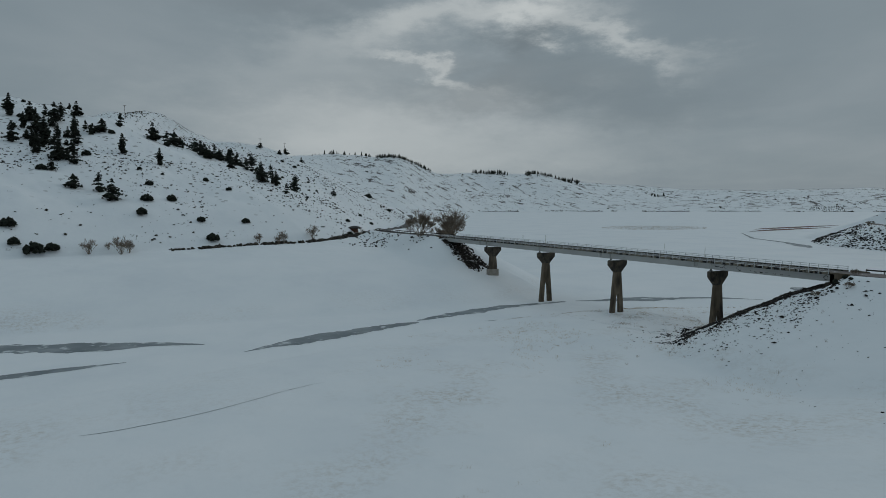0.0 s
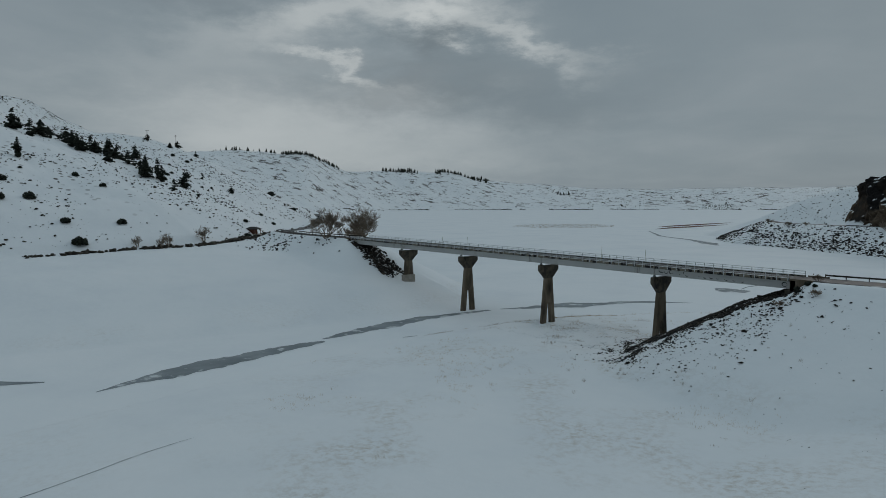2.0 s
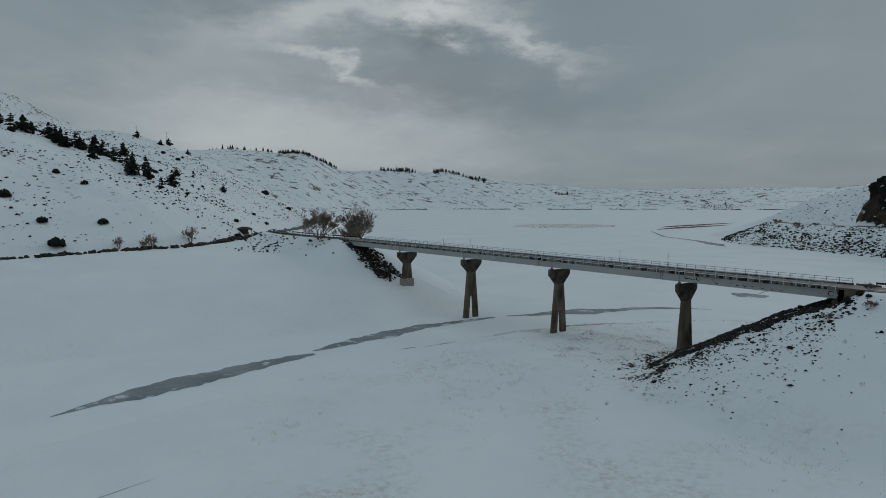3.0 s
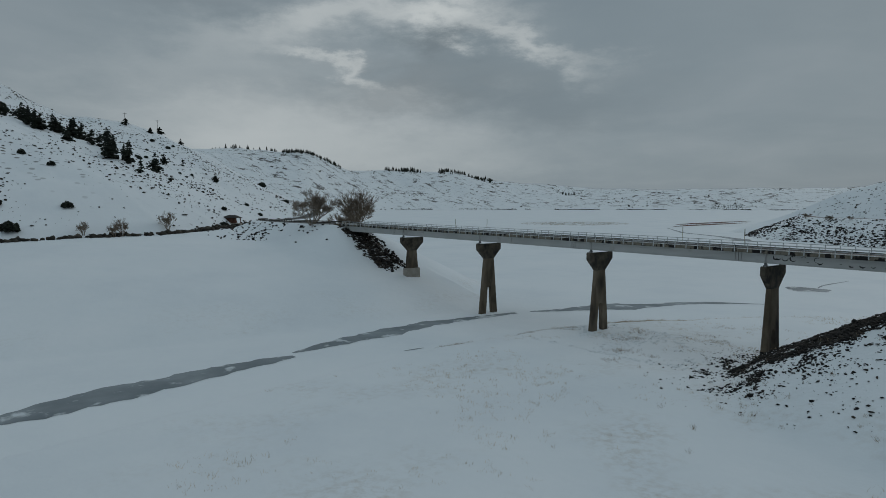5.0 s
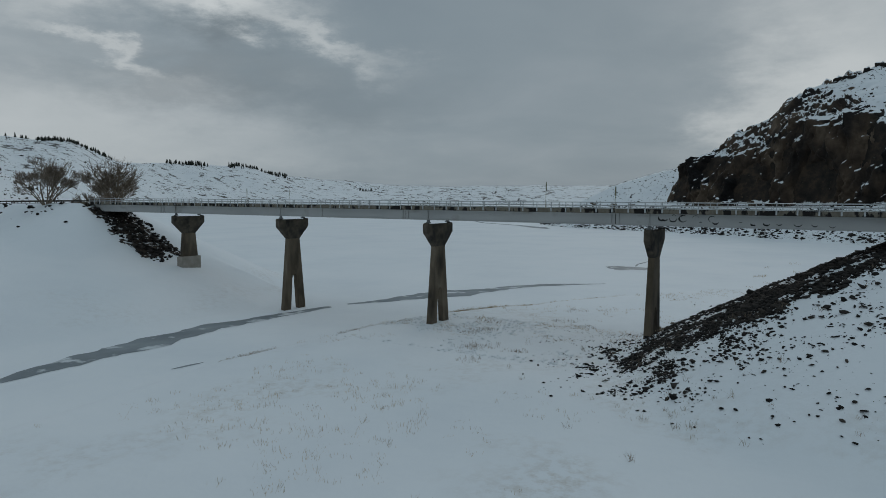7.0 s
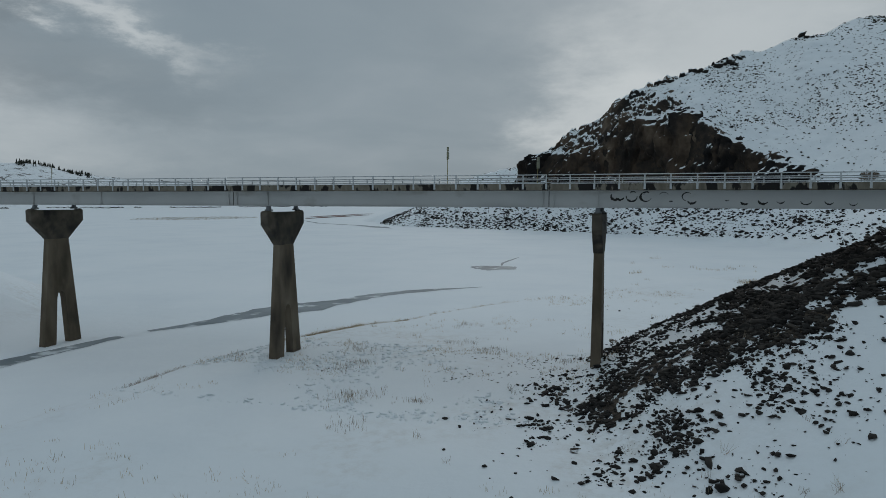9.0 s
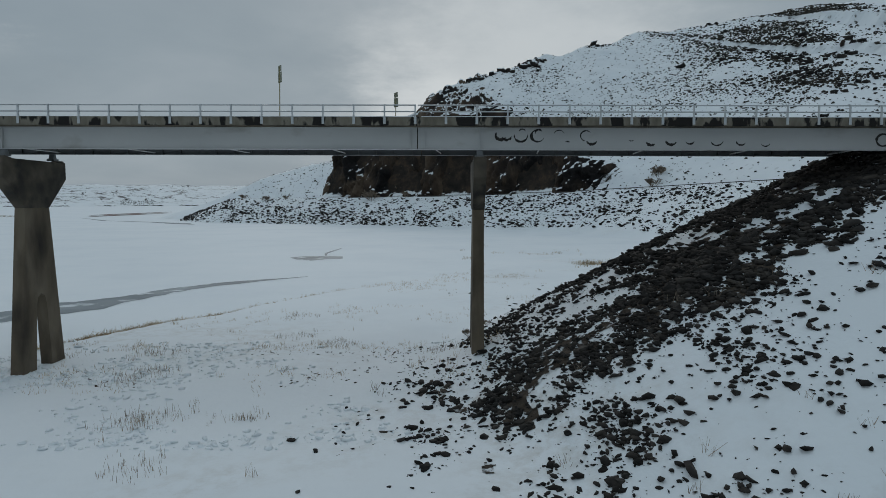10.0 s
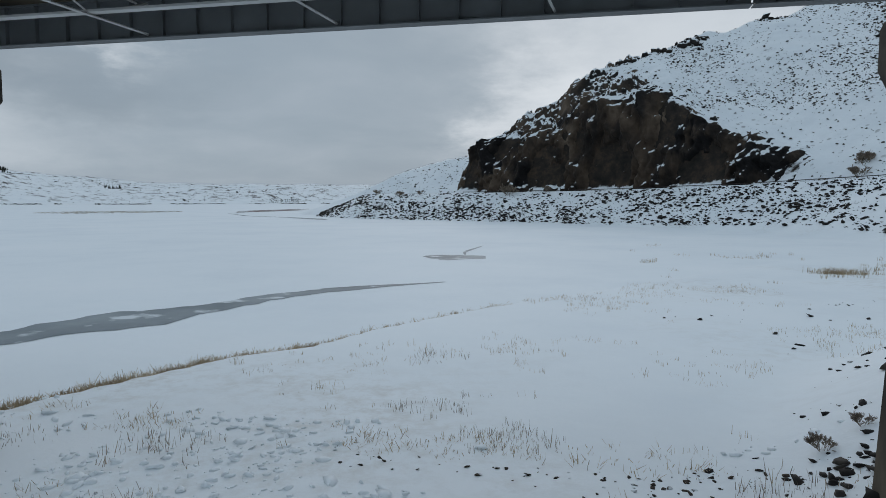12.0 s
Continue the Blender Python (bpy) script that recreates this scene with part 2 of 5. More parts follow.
CONCRETE_PALE = material("pale_concrete", [(0.26, 0.235, 0.2), (0.36, 0.33, 0.29)], 0.8, 0.9, 0.01, 6)
FASCIA = material("stained_fascia_concrete", [(0.12, 0.105, 0.08), (0.2, 0.18, 0.145), (0.26, 0.235, 0.195)], 0.9, 0.9, 0.01, 7, stain=((0.016, 0.014, 0.013), 0.9, 0.49, 0.54), stretch=(1.3, 1.3, 0.55))
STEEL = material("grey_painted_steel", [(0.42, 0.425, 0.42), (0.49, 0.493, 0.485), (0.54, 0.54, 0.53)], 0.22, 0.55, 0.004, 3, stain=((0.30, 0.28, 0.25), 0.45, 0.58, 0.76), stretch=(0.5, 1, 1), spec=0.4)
# the same bridge steel, with the shade below the deck put into its colour
STEEL_SHADED = material("shaded_steel", [(0.12, 0.128, 0.133), (0.17, 0.18, 0.186)], 0.5, 0.6, 0.004, 3)
PEEL = material("bare_primer", [(0.025, 0.022, 0.02), (0.05, 0.043, 0.038)], 2.0, 0.8, 0.004, 9)
RAIL = material("galvanised_rail", [(0.42, 0.44, 0.45), (0.52, 0.54, 0.55)], 1.5, 0.45, 0.0, None, 0.3)
ASPHALT = material("wet_asphalt", [(0.03, 0.031, 0.032), (0.048, 0.048, 0.048), (0.07, 0.068, 0.066)], 0.4, 0.6, 0.01, 8, stain=((0.55, 0.57, 0.58), 0.5, 0.62, 0.74), stretch=(1, 1, 1))
ROCK = material("dark_basalt", [(0.01, 0.0095, 0.009), (0.024, 0.021, 0.019), (0.055, 0.046, 0.038)], 0.9, 0.92, 0.06, 3, per_island=0.5)
ROCK_ONE = material("dark_basalt_boulder", [(0.011, 0.0105, 0.01), (0.024, 0.022, 0.02), (0.05, 0.044, 0.038)], 0.9, 0.92, 0.06, 3, per_object=0.5)
EARTH = material("bare_earth", [(0.018, 0.014, 0.011), (0.04, 0.03, 0.022), (0.075, 0.057, 0.042)], 1.6, 0.95, 0.25, 2.2, stain=((0.66, 0.69, 0.71), 1.1, 0.54, 0.6))
CLIFF = material("brown_cliff_rock", [(0.012, 0.01, 0.009), (0.034, 0.025, 0.019), (0.075, 0.052, 0.036), (0.14, 0.105, 0.075)], 0.085, 0.9, 1.2, 0.5, stain=((0.009, 0.008, 0.008), 0.045, 0.5, 0.62), detail=12, stretch=(1, 1, 0.55), snow=(0.7, 0.77), snow_edge=0.1)
OUTCROP = material("black_outcrop_rock", [(0.008, 0.008, 0.008), (0.02, 0.018, 0.016), (0.045, 0.036, 0.028)], 0.1, 0.9, 0.4, 0.6, detail=8, snow=(0.72, 0.82))
PINE = material("pine_needles", [(0.008, 0.012, 0.009), (0.016, 0.022, 0.015), (0.03, 0.036, 0.024)], 1.2, 0.9, 0.0, None, per_island=0.5)
BARK = material("dark_bark", [(0.03, 0.022, 0.016), (0.06, 0.045, 0.035)], 2.0, 0.95)
SAGE = material("winter_sage", [(0.02, 0.019, 0.016), (0.045, 0.04, 0.032), (0.075, 0.066, 0.052)], 0.7, 0.95, 0.0, None, per_island=0.5)
TWIG = material("bare_twigs", [(0.15, 0.115, 0.085), (0.22, 0.175, 0.135), (0.3, 0.245, 0.195)], 0.8, 0.95, per_island=0.3)
STRAW_FLAT = material("snowed_straw", [(0.30, 0.25, 0.19), (0.42, 0.37, 0.30), (0.55, 0.52, 0.47)], 0.05, 0.95, per_island=0.3)
STRAW = material("dry_straw", [(0.33, 0.245, 0.155), (0.46, 0.36, 0.235), (0.56, 0.46, 0.325)], 0.7, 0.95, per_island=0.35)
STALK = material("brown_stalks", [(0.2, 0.15, 0.11), (0.31, 0.245, 0.185), (0.42, 0.345, 0.27)], 0.7, 0.95, per_island=0.4)
RED_MUD = material("red_mud", [(0.08, 0.026, 0.017), (0.15, 0.055, 0.036)], 0.05, 0.8)
WOOD = material("red_brown_boards", [(0.08, 0.035, 0.022), (0.13, 0.055, 0.035)], 3.0, 0.8, 0.004, 12)
ROOFING = material("dark_roofing", [(0.03, 0.028, 0.026), (0.055, 0.05, 0.046)], 1.5, 0.9, 0.01, 6)
POLE_WOOD = material("grey_pole_wood", [(0.07, 0.06, 0.05), (0.11, 0.095, 0.08)], 2.0, 0.9)
GUARD = material("weathering_steel", [(0.05, 0.042, 0.036), (0.09, 0.075, 0.062)], 1.0, 0.8)
SIGN_BACK = material("sign_aluminium", [(0.2, 0.21, 0.16), (0.27, 0.28, 0.22)], 2.0, 0.5, 0.0, None, 0.2)
POST_YELLOW = material("yellowed_post", [(0.2, 0.17, 0.07), (0.28, 0.24, 0.11)], 2.0, 0.6)


# ---- terrain ----
def smooth(a, b, x):
    t = np.clip((x - a) / (b - a), 0, 1)
    return t * t * (3 - 2 * t)


def hash2(i, j, seed):
    v = np.sin(i * 127.1 + j * 311.7 + seed * 74.7) * 43758.5453
    return v - np.floor(v)


def value_noise(x, y, seed):
    i, j = np.floor(x), np.floor(y)
    u, v = x - i, y - j
    u, v = u * u * (3 - 2 * u), v * v * (3 - 2 * v)
    a, b, c, d = hash2(i, j, seed), hash2(i + 1, j, seed), hash2(i, j + 1, seed), hash2(i + 1, j + 1, seed)
    return (a + (b - a) * u) * (1 - v) + (c + (d - c) * u) * v - 0.5


def fbm(x, y, size, octaves=4, seed=0):
    total, amp, f = 0.0, 1.0, 1.0 / size
    for k in range(octaves):
        total = total + amp * value_noise(x * f + 17.3 * k, y * f - 9.1 * k, seed + k)
        amp, f = amp * 0.5, f * 2.03
    return total


def to_line(x, y, pts):
    """Distance to a polyline, the third values along it, and the side (positive: right of its direction)."""
    best = np.full(np.shape(x), 1e9)
    val, side = np.zeros(np.shape(x)), np.zeros(np.shape(x))
    for a, b in zip(pts[:-1], pts[1:]):
        dx, dy = b[0] - a[0], b[1] - a[1]
        ll = dx * dx + dy * dy
        t = np.clip(((x - a[0]) * dx + (y - a[1]) * dy) / ll, 0, 1)
        ex, ey = x - a[0] - t * dx, y - a[1] - t * dy
        d = np.hypot(ex, ey)
        near = d < best
        best = np.where(near, d, best)
        val = np.where(near, a[2] + t * (b[2] - a[2]), val)
        side = np.where(near, np.sign(ex * dy - ey * dx), side)
    return best, val, side


def smin(a, b, k):
    h = np.clip(0.5 + 0.5 * (b - a) / k, 0, 1)
    return b + (a - b) * h - k * h * (1 - h)


def smax(a, b, k):
    return -smin(-a, -b, k)


EDGE_Y, EDGE_X = [-170, -66, -47, -32, -2, 2, 11, 16, 22, 26, 33, 45, 75, 120], [-20, -39, -41.6, -44, -42, -41, -38.5, -36.3, -33.5, -29.6, -27, -20, 2, 30]
TOE = [(-150, -700, 16), (-172, -200, 16), (-182, -85, 16), (-190, -34, 17), (-206, -10, 18), (-240, 20, 18), (-330, 72, 18), (-375, 118, 18), (-480, 192, 18), (-640, 280, 18), (-900, 420, 18)]
ROAD_WEST = [(-133.5, 2.6, 19.65), (-175, 3, 19.4), (-212, 12, 19), (-250, 46, 18.5), (-320, 90, 18), (-480, 180, 18), (-640, 268, 18)]
ROAD_EAST = [(36.0, 2.6, 18.8), (62, 3, 19.1), (92, 26, 20), (115.5, 90, 20), (117, 185, 20.5), (102, 240, 20), (62, 290, 18.2), (0, 343, 16.8), (-74, 378, 16.2), (-142, 412, 16.2), (-164, 446, 16.5)]
SPUR = [(-90, 393, 22), (-78, 398, 52), (-28, 408, 77), (38, 438, 113), (90, 466, 138), (158, 505, 161), (250, 545, 186), (410, 560, 208), (640, 480, 200), (990, 200, 190)]
BACK = [(-200, 510, 18), (-175, 535, 34), (-130, 565, 50), (-30, 610, 70), (110, 680, 90)]


def cliff_boost(x):
    return np.interp(x, [-92, -80, -60, -25, -12, 30, 42, 52, 70, 92], [0, 26, 27, 27, 43, 42, 32, 22, 12, 0])


def crest_steps(x):
    """Knobs and saddles along the crest of the spur."""
    return np.interp(x, [-80, -71, -56, -45, -22, -4, 20, 46, 70, 89, 128, 153, 184, 252, 400], [0, -2, -6, 6, -3, 8, 1, -6, 7, -4, -10, -3, -11, -11, -6])


def far_height(x, y):
    """The basin's rim: hills beyond the lake, by bearing."""
    cx, cy = 40.0, -100.0
    r = np.hypot(x - cx, y - cy)
    yaw = np.degrees(np.arctan2(-(x - cx), y - cy))
    top = np.interp(yaw, [-180, -60, 5, 20, 28, 37, 39.5, 43, 46, 49, 53, 56, 58.5, 62, 65, 68, 75, 90, 180], [60, 60, 75, 100, 99, 88, 97, 118, 136, 150, 148, 147, 142, 194, 196, 196, 185, 120, 60])
    shore = np.interp(yaw, [-180, 0, 20, 35, 45, 55, 62, 75, 180], [2400, 2400, 2600, 2450, 2250, 1950, 1500, 1100, 1500])
    deep = np.interp(yaw, [-180, 20, 40, 50, 58, 65, 180], [700, 900, 1000, 800, 800, 1000, 900])
    t = np.clip((r - shore) / deep, 0, 1.6)
    shape = np.where(t < 1, (t * (2 - t)) * 0.75 + 0.25 * smooth(0.35, 0.95, t), 1.0 - 0.1 * (t - 1))
    rough = 1 + 0.2 * fbm(x, y, 420, 5, 11) * smooth(0.05, 0.5, t)
    return np.where(t > 0, top * shape * rough + 22 * (0.22 - np.abs(fbm(x, y, 210, 5, 5))) * smooth(0.03, 0.3, t), 0)


def height(x, y):
    x, y = np.asarray(x, float), np.asarray(y, float)
    # lake and flats
    edge = np.interp(y, EDGE_Y, EDGE_X)
    z = 0.75 * smooth(0, 1.3, x - edge) * smooth(140, 60, y) + 0.22 * fbm(x, y, 9, 4, 2) * smooth(2, 8, x - edge) * smooth(120, 60, y)
    # west bank
    xw = np.interp(y, [-700, -160, -60, 0, 15, 40, 60, 130, 230, 320, 600, 900, 1200], [-130, -96, -76, -72, -78, -150, -200, -300, -480, -640, -1100, -1500, -1900])
    d = np.maximum(xw - x, 0)
    z = z + np.where(x < xw, 18.0 * (1 - np.exp(-d / 58.0)) + 0.5 * fbm(x, y, 22, 4, 3) * smooth(3, 30, d), 0)
    # west hill
    dist, foot, side = to_line(x, y, TOE)
    inland = np.where(side < 0, dist, 0)
    rise = 0.56 * np.minimum(inland, 27) + np.interp(y, [-80, -20, 40], [0.36, 0.40, 0.56]) * np.maximum(inland - 27, 0) + np.interp(y, [-110, -75, -40], [0.0, 0.7, 0.8]) * np.maximum(inland - 160, 0)
    cap = np.interp(y, [-600, -250, -157, -145, -117, -90, -60, -48, -24, 2, 25, 34, 55, 70, 115, 180, 300], [112, 80, 83, 80, 72, 80, 93, 88, 81, 73, 74, 70, 64, 59, 38, 16, 14])
    cap = cap - 0.16 * np.maximum(-425 - x, 0)
    hill = smin(rise, cap, 12)
    hill = hill * (1 + 0.07 * fbm(x, y, 90, 4, 7)) + 3.5 * fbm(x, y, 26, 5, 8) * smooth(8, 50, inland)
    z = np.where(inland > 0, np.maximum(z, foot * 0.94) * smooth(0, 6, inland) + z * (1 - smooth(0, 6, inland)) + np.maximum(hill, 0) * smooth(0, 6, inland), z)
    # low ground to the east
    xe = np.interp(y, [-500, -150, -60, -25, 0], [70, 52, 44, 40, 60])
    de = np.maximum(x - xe, 0)
    z = z + np.where(y < 40, 12 * (1 - np.exp(-de / 70.0)), 0) * smooth(40, 0, y)
    # mound at the foot of the last pier
    z = z + 1.2 * np.exp(-((x - 0.5) / 6.0) ** 2 - ((y + 1.0) / 7.0) ** 2)
    # cut in front of the abutment
    cut = 1.5 * np.exp(-((x - 28.5) / 4.0) ** 2 - ((y + 0.5) / 4.5) ** 2)
    # road fills
    dw, zw, _ = to_line(x, y, ROAD_WEST)
    z = smax(z, zw - 0.5 * np.maximum(dw - 5.5, 0), 1.2)
    de2, ze, side_e = to_line(x, y, ROAD_EAST)
    fill = ze - (0.53 - 0.12 * smooth(120, 220, y)) * np.maximum(de2 - 5.0, 0) + 0.5 * fbm(x, y, 7, 3, 4) * smooth(7, 14, de2)
    z = smax(z, fill, 0.8) - cut
    # crag and the hill behind the east road
    out = np.where(side_e > 0, de2, 0) * smooth(60, 150, y)
    slope = ze + (0.63 + 0.13 * np.exp(-((x - 95) / 42) ** 2)) * np.maximum(out - 6, 0) + cliff_boost(x) * smooth(8, 21, out) * smooth(250, 300, y)
    ds, zs, side_s = to_line(x, y, SPUR)
    ridge = zs + crest_steps(x) - np.where(side_s > 0, 0.26, 0.95) * ds
    crag = smin(slope, ridge, 6)
    crag = crag + 5.0 * fbm(x, y, 45, 5, 21) * smooth(25, 80, out) + 3.5 * fbm(x, y, 12, 4, 22) * smooth(10, 25, out) * smooth(130, 60, x)
    z = np.where(out > 6, np.maximum(z, crag), z)
    db, zb, _ = to_line(x, y, BACK)
    z = np.maximum(z, zb - 0.34 * db + 2 * fbm(x, y, 40, 4, 23))
    # rim
    z = np.maximum(z, far_height(x, y))
    # road beds are cut level
    lev = smooth(5.6, 4.2, de2)
    z = z * (1 - lev) + ze * lev
    lev = smooth(5.6, 4.2, dw)
    return z * (1 - lev) + zw * lev


def graded(lo, a, b, hi, step, grow):
    """Coordinates: even steps from a to b, growing steps out to lo and hi."""
    mid = list(np.arange(a, b + step * 0.5, step))
    up, s, v = [], step, mid[-1]
    while v < hi:
        s = s * grow
        v += s
        up.append(v)
    down, s, v = [], step, mid[0]
    while v > lo:
        s = s * grow
        v -= s
        down.append(v)
    return np.array(down[::-1] + mid + up)


def sheet(name, xs, ys, zf, mat):
    gx, gy = np.meshgrid(xs, ys)
    gz = zf(gx, gy)
    nx, ny = len(xs), len(ys)
    verts = np.stack([gx.ravel(), gy.ravel(), gz.ravel()], 1)
    i = np.arange(nx * ny).reshape(ny, nx)
    faces = np.stack([i[:-1, :-1].ravel(), i[:-1, 1:].ravel(), i[1:, 1:].ravel(), i[1:, :-1].ravel()], 1)
    me = bpy.data.meshes.new(name)
    me.vertices.add(len(verts))
    me.vertices.foreach_set("co", verts.ravel())
    me.loops.add(faces.size)
    me.loops.foreach_set("vertex_index", faces.ravel().astype(np.int32))
    me.polygons.add(len(faces))
    me.polygons.foreach_set("loop_start", np.arange(0, faces.size, 4, dtype=np.int32))
    me.polygons.foreach_set("use_smooth", np.ones(len(faces), bool))
    me.update(calc_edges=True)
    me.materials.append(mat)
    return new(name, me)


ground = sheet("ground", graded(-4300, -150, 75, 4000, 1.0, 1.022), np.concatenate([graded(-1500, -130, 70, 71, 1.0, 1.019)[:-1], graded(71, 71, 465, 4400, 2.0, 1.03)]), height, SNOW)
tagged(ground, "snow-covered lake flats, banks and hills", "ground", kind="structure")


def z_at(x, y):
    return float(height(np.array([x]), np.array([y]))[0])


# ---- mesh helpers ----
def thing(name, label, category, at=(0, 0, 0), group="", kind=""):
    ob = new(name)
    ob.location = at
    ob.empty_display_size = 0.5
    return tagged(ob, label, category, group, kind)


def part(name, bm, mat, parent=None, label="", smooth_shade=False):
    me = bpy.data.meshes.new(name)
    if smooth_shade:
        for f in bm.faces:
            f.smooth = True
    bm.to_mesh(me)
    bm.free()
    me.materials.append(mat)
    ob = new(name, me)
    if parent:
        ob.parent = parent
    return tagged(ob, label)


def twin(ob, x=0, y=0, z=0, rz=0.0):
    """A sibling that shares the mesh."""
    o = ob.copy()
    scene.collection.objects.link(o)
    o.location = (x, y, z)
    o.rotation_euler = (0, 0, rz)
    return o


def box(bm, x0, x1, y0, y1, z0, z1):
    c = [bm.verts.new(p) for p in ((x0, y0, z0), (x1, y0, z0), (x1, y1, z0), (x0, y1, z0), (x0, y0, z1), (x1, y0, z1), (x1, y1, z1), (x0, y1, z1))]
    for f in ((0, 3, 2, 1), (4, 5, 6, 7), (0, 1, 5, 4), (1, 2, 6, 5), (2, 3, 7, 6), (3, 0, 4, 7)):
        bm.faces.new([c[k] for k in f])
    return bm


def box_of(*a, bevel=0.0):
    bm = box(bmesh.new(), *a)
    if bevel:
        bmesh.ops.bevel(bm, geom=bm.edges[:], offset=bevel, segments=1, affect="EDGES")
    return bm


def rod(bm, a, b, r0, r1=None, n=6):
    """A tapered round bar from a to b."""
    a, b = Vector(a), Vector(b)
    r1 = r0 if r1 is None else r1
    q = (b - a).to_track_quat("Z", "Y")
    rings = []
    for p, r in ((a, r0), (b, r1)):
        rings.append([bm.verts.new(p + q @ Vector((r * math.cos(2 * math.pi * k / n), r * math.sin(2 * math.pi * k / n), 0))) for k in range(n)])
    for k in range(n):
        bm.faces.new((rings[0][k], rings[0][(k + 1) % n], rings[1][(k + 1) % n], rings[1][k]))
    bm.faces.new(rings[0][::-1]), bm.faces.new(rings[1])
    return bm


def prism(bm, outline, axis, lo, hi):
    """An outline of two coordinates pushed along an axis ('x': outline is (y, z); 'y': (x, z); 'z': (x, y))."""
    def place(u, v, w):
        return {"x": (w, u, v), "y": (u, w, v), "z": (u, v, w)}[axis]
    a = [bm.verts.new(place(u, v, lo)) for u, v in outline]
    b = [bm.verts.new(place(u, v, hi)) for u, v in outline]
    n = len(outline)
    for k in range(n):
        bm.faces.new((a[k], a[(k + 1) % n], b[(k + 1) % n], b[k]))
    bm.faces.new(a[::-1]), bm.faces.new(b)
    bmesh.ops.recalc_face_normals(bm, faces=bm.faces[:])
    return bm


# ---- bridge ----
X0, X1 = -127.6, 29.6
G_NEAR, G_FAR, MID = 0.0, 5.6, 2.83
G_BOT, G_TOP, D_TOP, EDGE = 17.55, 19.1, 19.7, 1.25
PIERS = (0.0, -34.0, -66.4, -97.1)
bridge = thing("road_bridge", "grey steel girder road bridge on concrete piers over the frozen reservoir", "bridge", (0, 0, -0.4))
bridge.rotation_euler = (0, 0.0055, 0)


JOINTS = (X0 + 0.3, -101.5, -38.3, -4.4, X1 - 0.3)
for y in (G_NEAR, G_FAR):
    for a, b in zip(JOINTS[:-1], JOINTS[1:]):
        # far girder gets the darker tone: deck shade is painted in
        a, b, paint = a + 0.03, b - 0.03, STEEL if y == G_NEAR else STEEL_SHADED
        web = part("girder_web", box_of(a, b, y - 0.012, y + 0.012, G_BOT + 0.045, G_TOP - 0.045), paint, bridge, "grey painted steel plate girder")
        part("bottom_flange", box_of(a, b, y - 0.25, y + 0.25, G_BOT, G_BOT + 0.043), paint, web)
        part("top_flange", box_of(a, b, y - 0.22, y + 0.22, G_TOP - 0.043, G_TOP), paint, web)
for x in PIERS:
    part("bearing_stiffener", box_of(x - 0.03, x + 0.03, -0.24, -0.014, G_BOT + 0.05, G_TOP - 0.05), STEEL, bridge)
for x in (-4.9, -3.9, -38.8, -37.8, -56.1, -102, -101):
    part("web_stiffener", box_of(x - 0.015, x + 0.015, -0.2, -0.014, G_BOT + 0.05, G_TOP - 0.05), STEEL, bridge)
# stiffeners of the far girder, in the same painted-in shade
stiff = part("web_stiffener", box_of(-0.01, 0.01, -0.19, -0.014, G_BOT + 0.05, G_TOP - 0.05), STEEL_SHADED, bridge)
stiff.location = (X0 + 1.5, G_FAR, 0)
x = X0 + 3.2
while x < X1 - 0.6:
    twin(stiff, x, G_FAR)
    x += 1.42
for k in range(21):
    x = X0 + 2.5 + k * (X1 - X0 - 5) / 20
    bm = bmesh.new()
    rod(bm, (x, 0.1, G_BOT + 0.16), (x + 0.5, G_FAR - 0.1, G_BOT + 0.16), 0.05, n=4)
    rod(bm, (x, 0.1, G_TOP - 0.2), (x, G_FAR - 0.1, G_TOP - 0.2), 0.05, n=4)
    rod(bm, (x, 0.1, G_TOP - 0.25), (x + 0.25, MID, G_BOT + 0.2), 0.04, n=4)
    rod(bm, (x + 0.5, G_FAR - 0.1, G_TOP - 0.25), (x + 0.25, MID, G_BOT + 0.2), 0.04, n=4)
    part("cross_frame", bm, STEEL, bridge, "steel cross bracing between the girders")
part("lateral_strut", box_of(X0 + 1, X1 - 1, MID - 0.16, MID + 0.16, G_BOT + 0.22, G_BOT + 0.3), STEEL, bridge, "grey steel strut under the deck")

deck = part("deck_slab", box_of(X0, X1, -EDGE + 0.25, G_FAR + EDGE - 0.25, G_TOP + 0.002, 19.38), CONCRETE, bridge, "concrete deck slab")
part("road_surface", box_of(X0, X1, -EDGE + 0.42, G_FAR + EDGE - 0.42, 19.38, 19.44), ASPHALT, bridge, "dark wet asphalt with patches of snow")
SPANS = (X0, -101.5, -38.3, -4.4, X1)
for side in (0, 1):
    y = -EDGE if side == 0 else G_FAR + EDGE
    s = 1 if side == 0 else -1
    for a, b in zip(SPANS[:-1], SPANS[1:]):
        lo, hi = sorted((y, y + s * 0.40))
        part("fascia_curb", box_of(a + 0.02, b - 0.02, lo, hi, 19.12, D_TOP, bevel=0.02), FASCIA, bridge, "stained concrete curb and fascia")
        rail_y = y + s * 0.06
        for zz in (20.06, 20.5):
            bm = bmesh.new()
            rod(bm, (a + 0.08, rail_y, zz), (b - 0.08, rail_y, zz), 0.045, n=8)
            part("rail", bm, RAIL, bridge, "galvanised tube rail", True)
        lo, hi = sorted((y + s * 0.08, y + s * 0.34))
        part("snow_on_curb", box_of(a + 0.3, b - 0.3, lo, hi, D_TOP, D_TOP + 0.05, bevel=0.015), SNOW_LOOSE, bridge, "thin ridge of snow along the curb")
bm = bmesh.new()
box(bm, -0.05, 0.05, -0.05, 0.05, 19.25, 20.54)
box(bm, -0.09, 0.09, -0.06, -0.04, 19.2, 19.68)
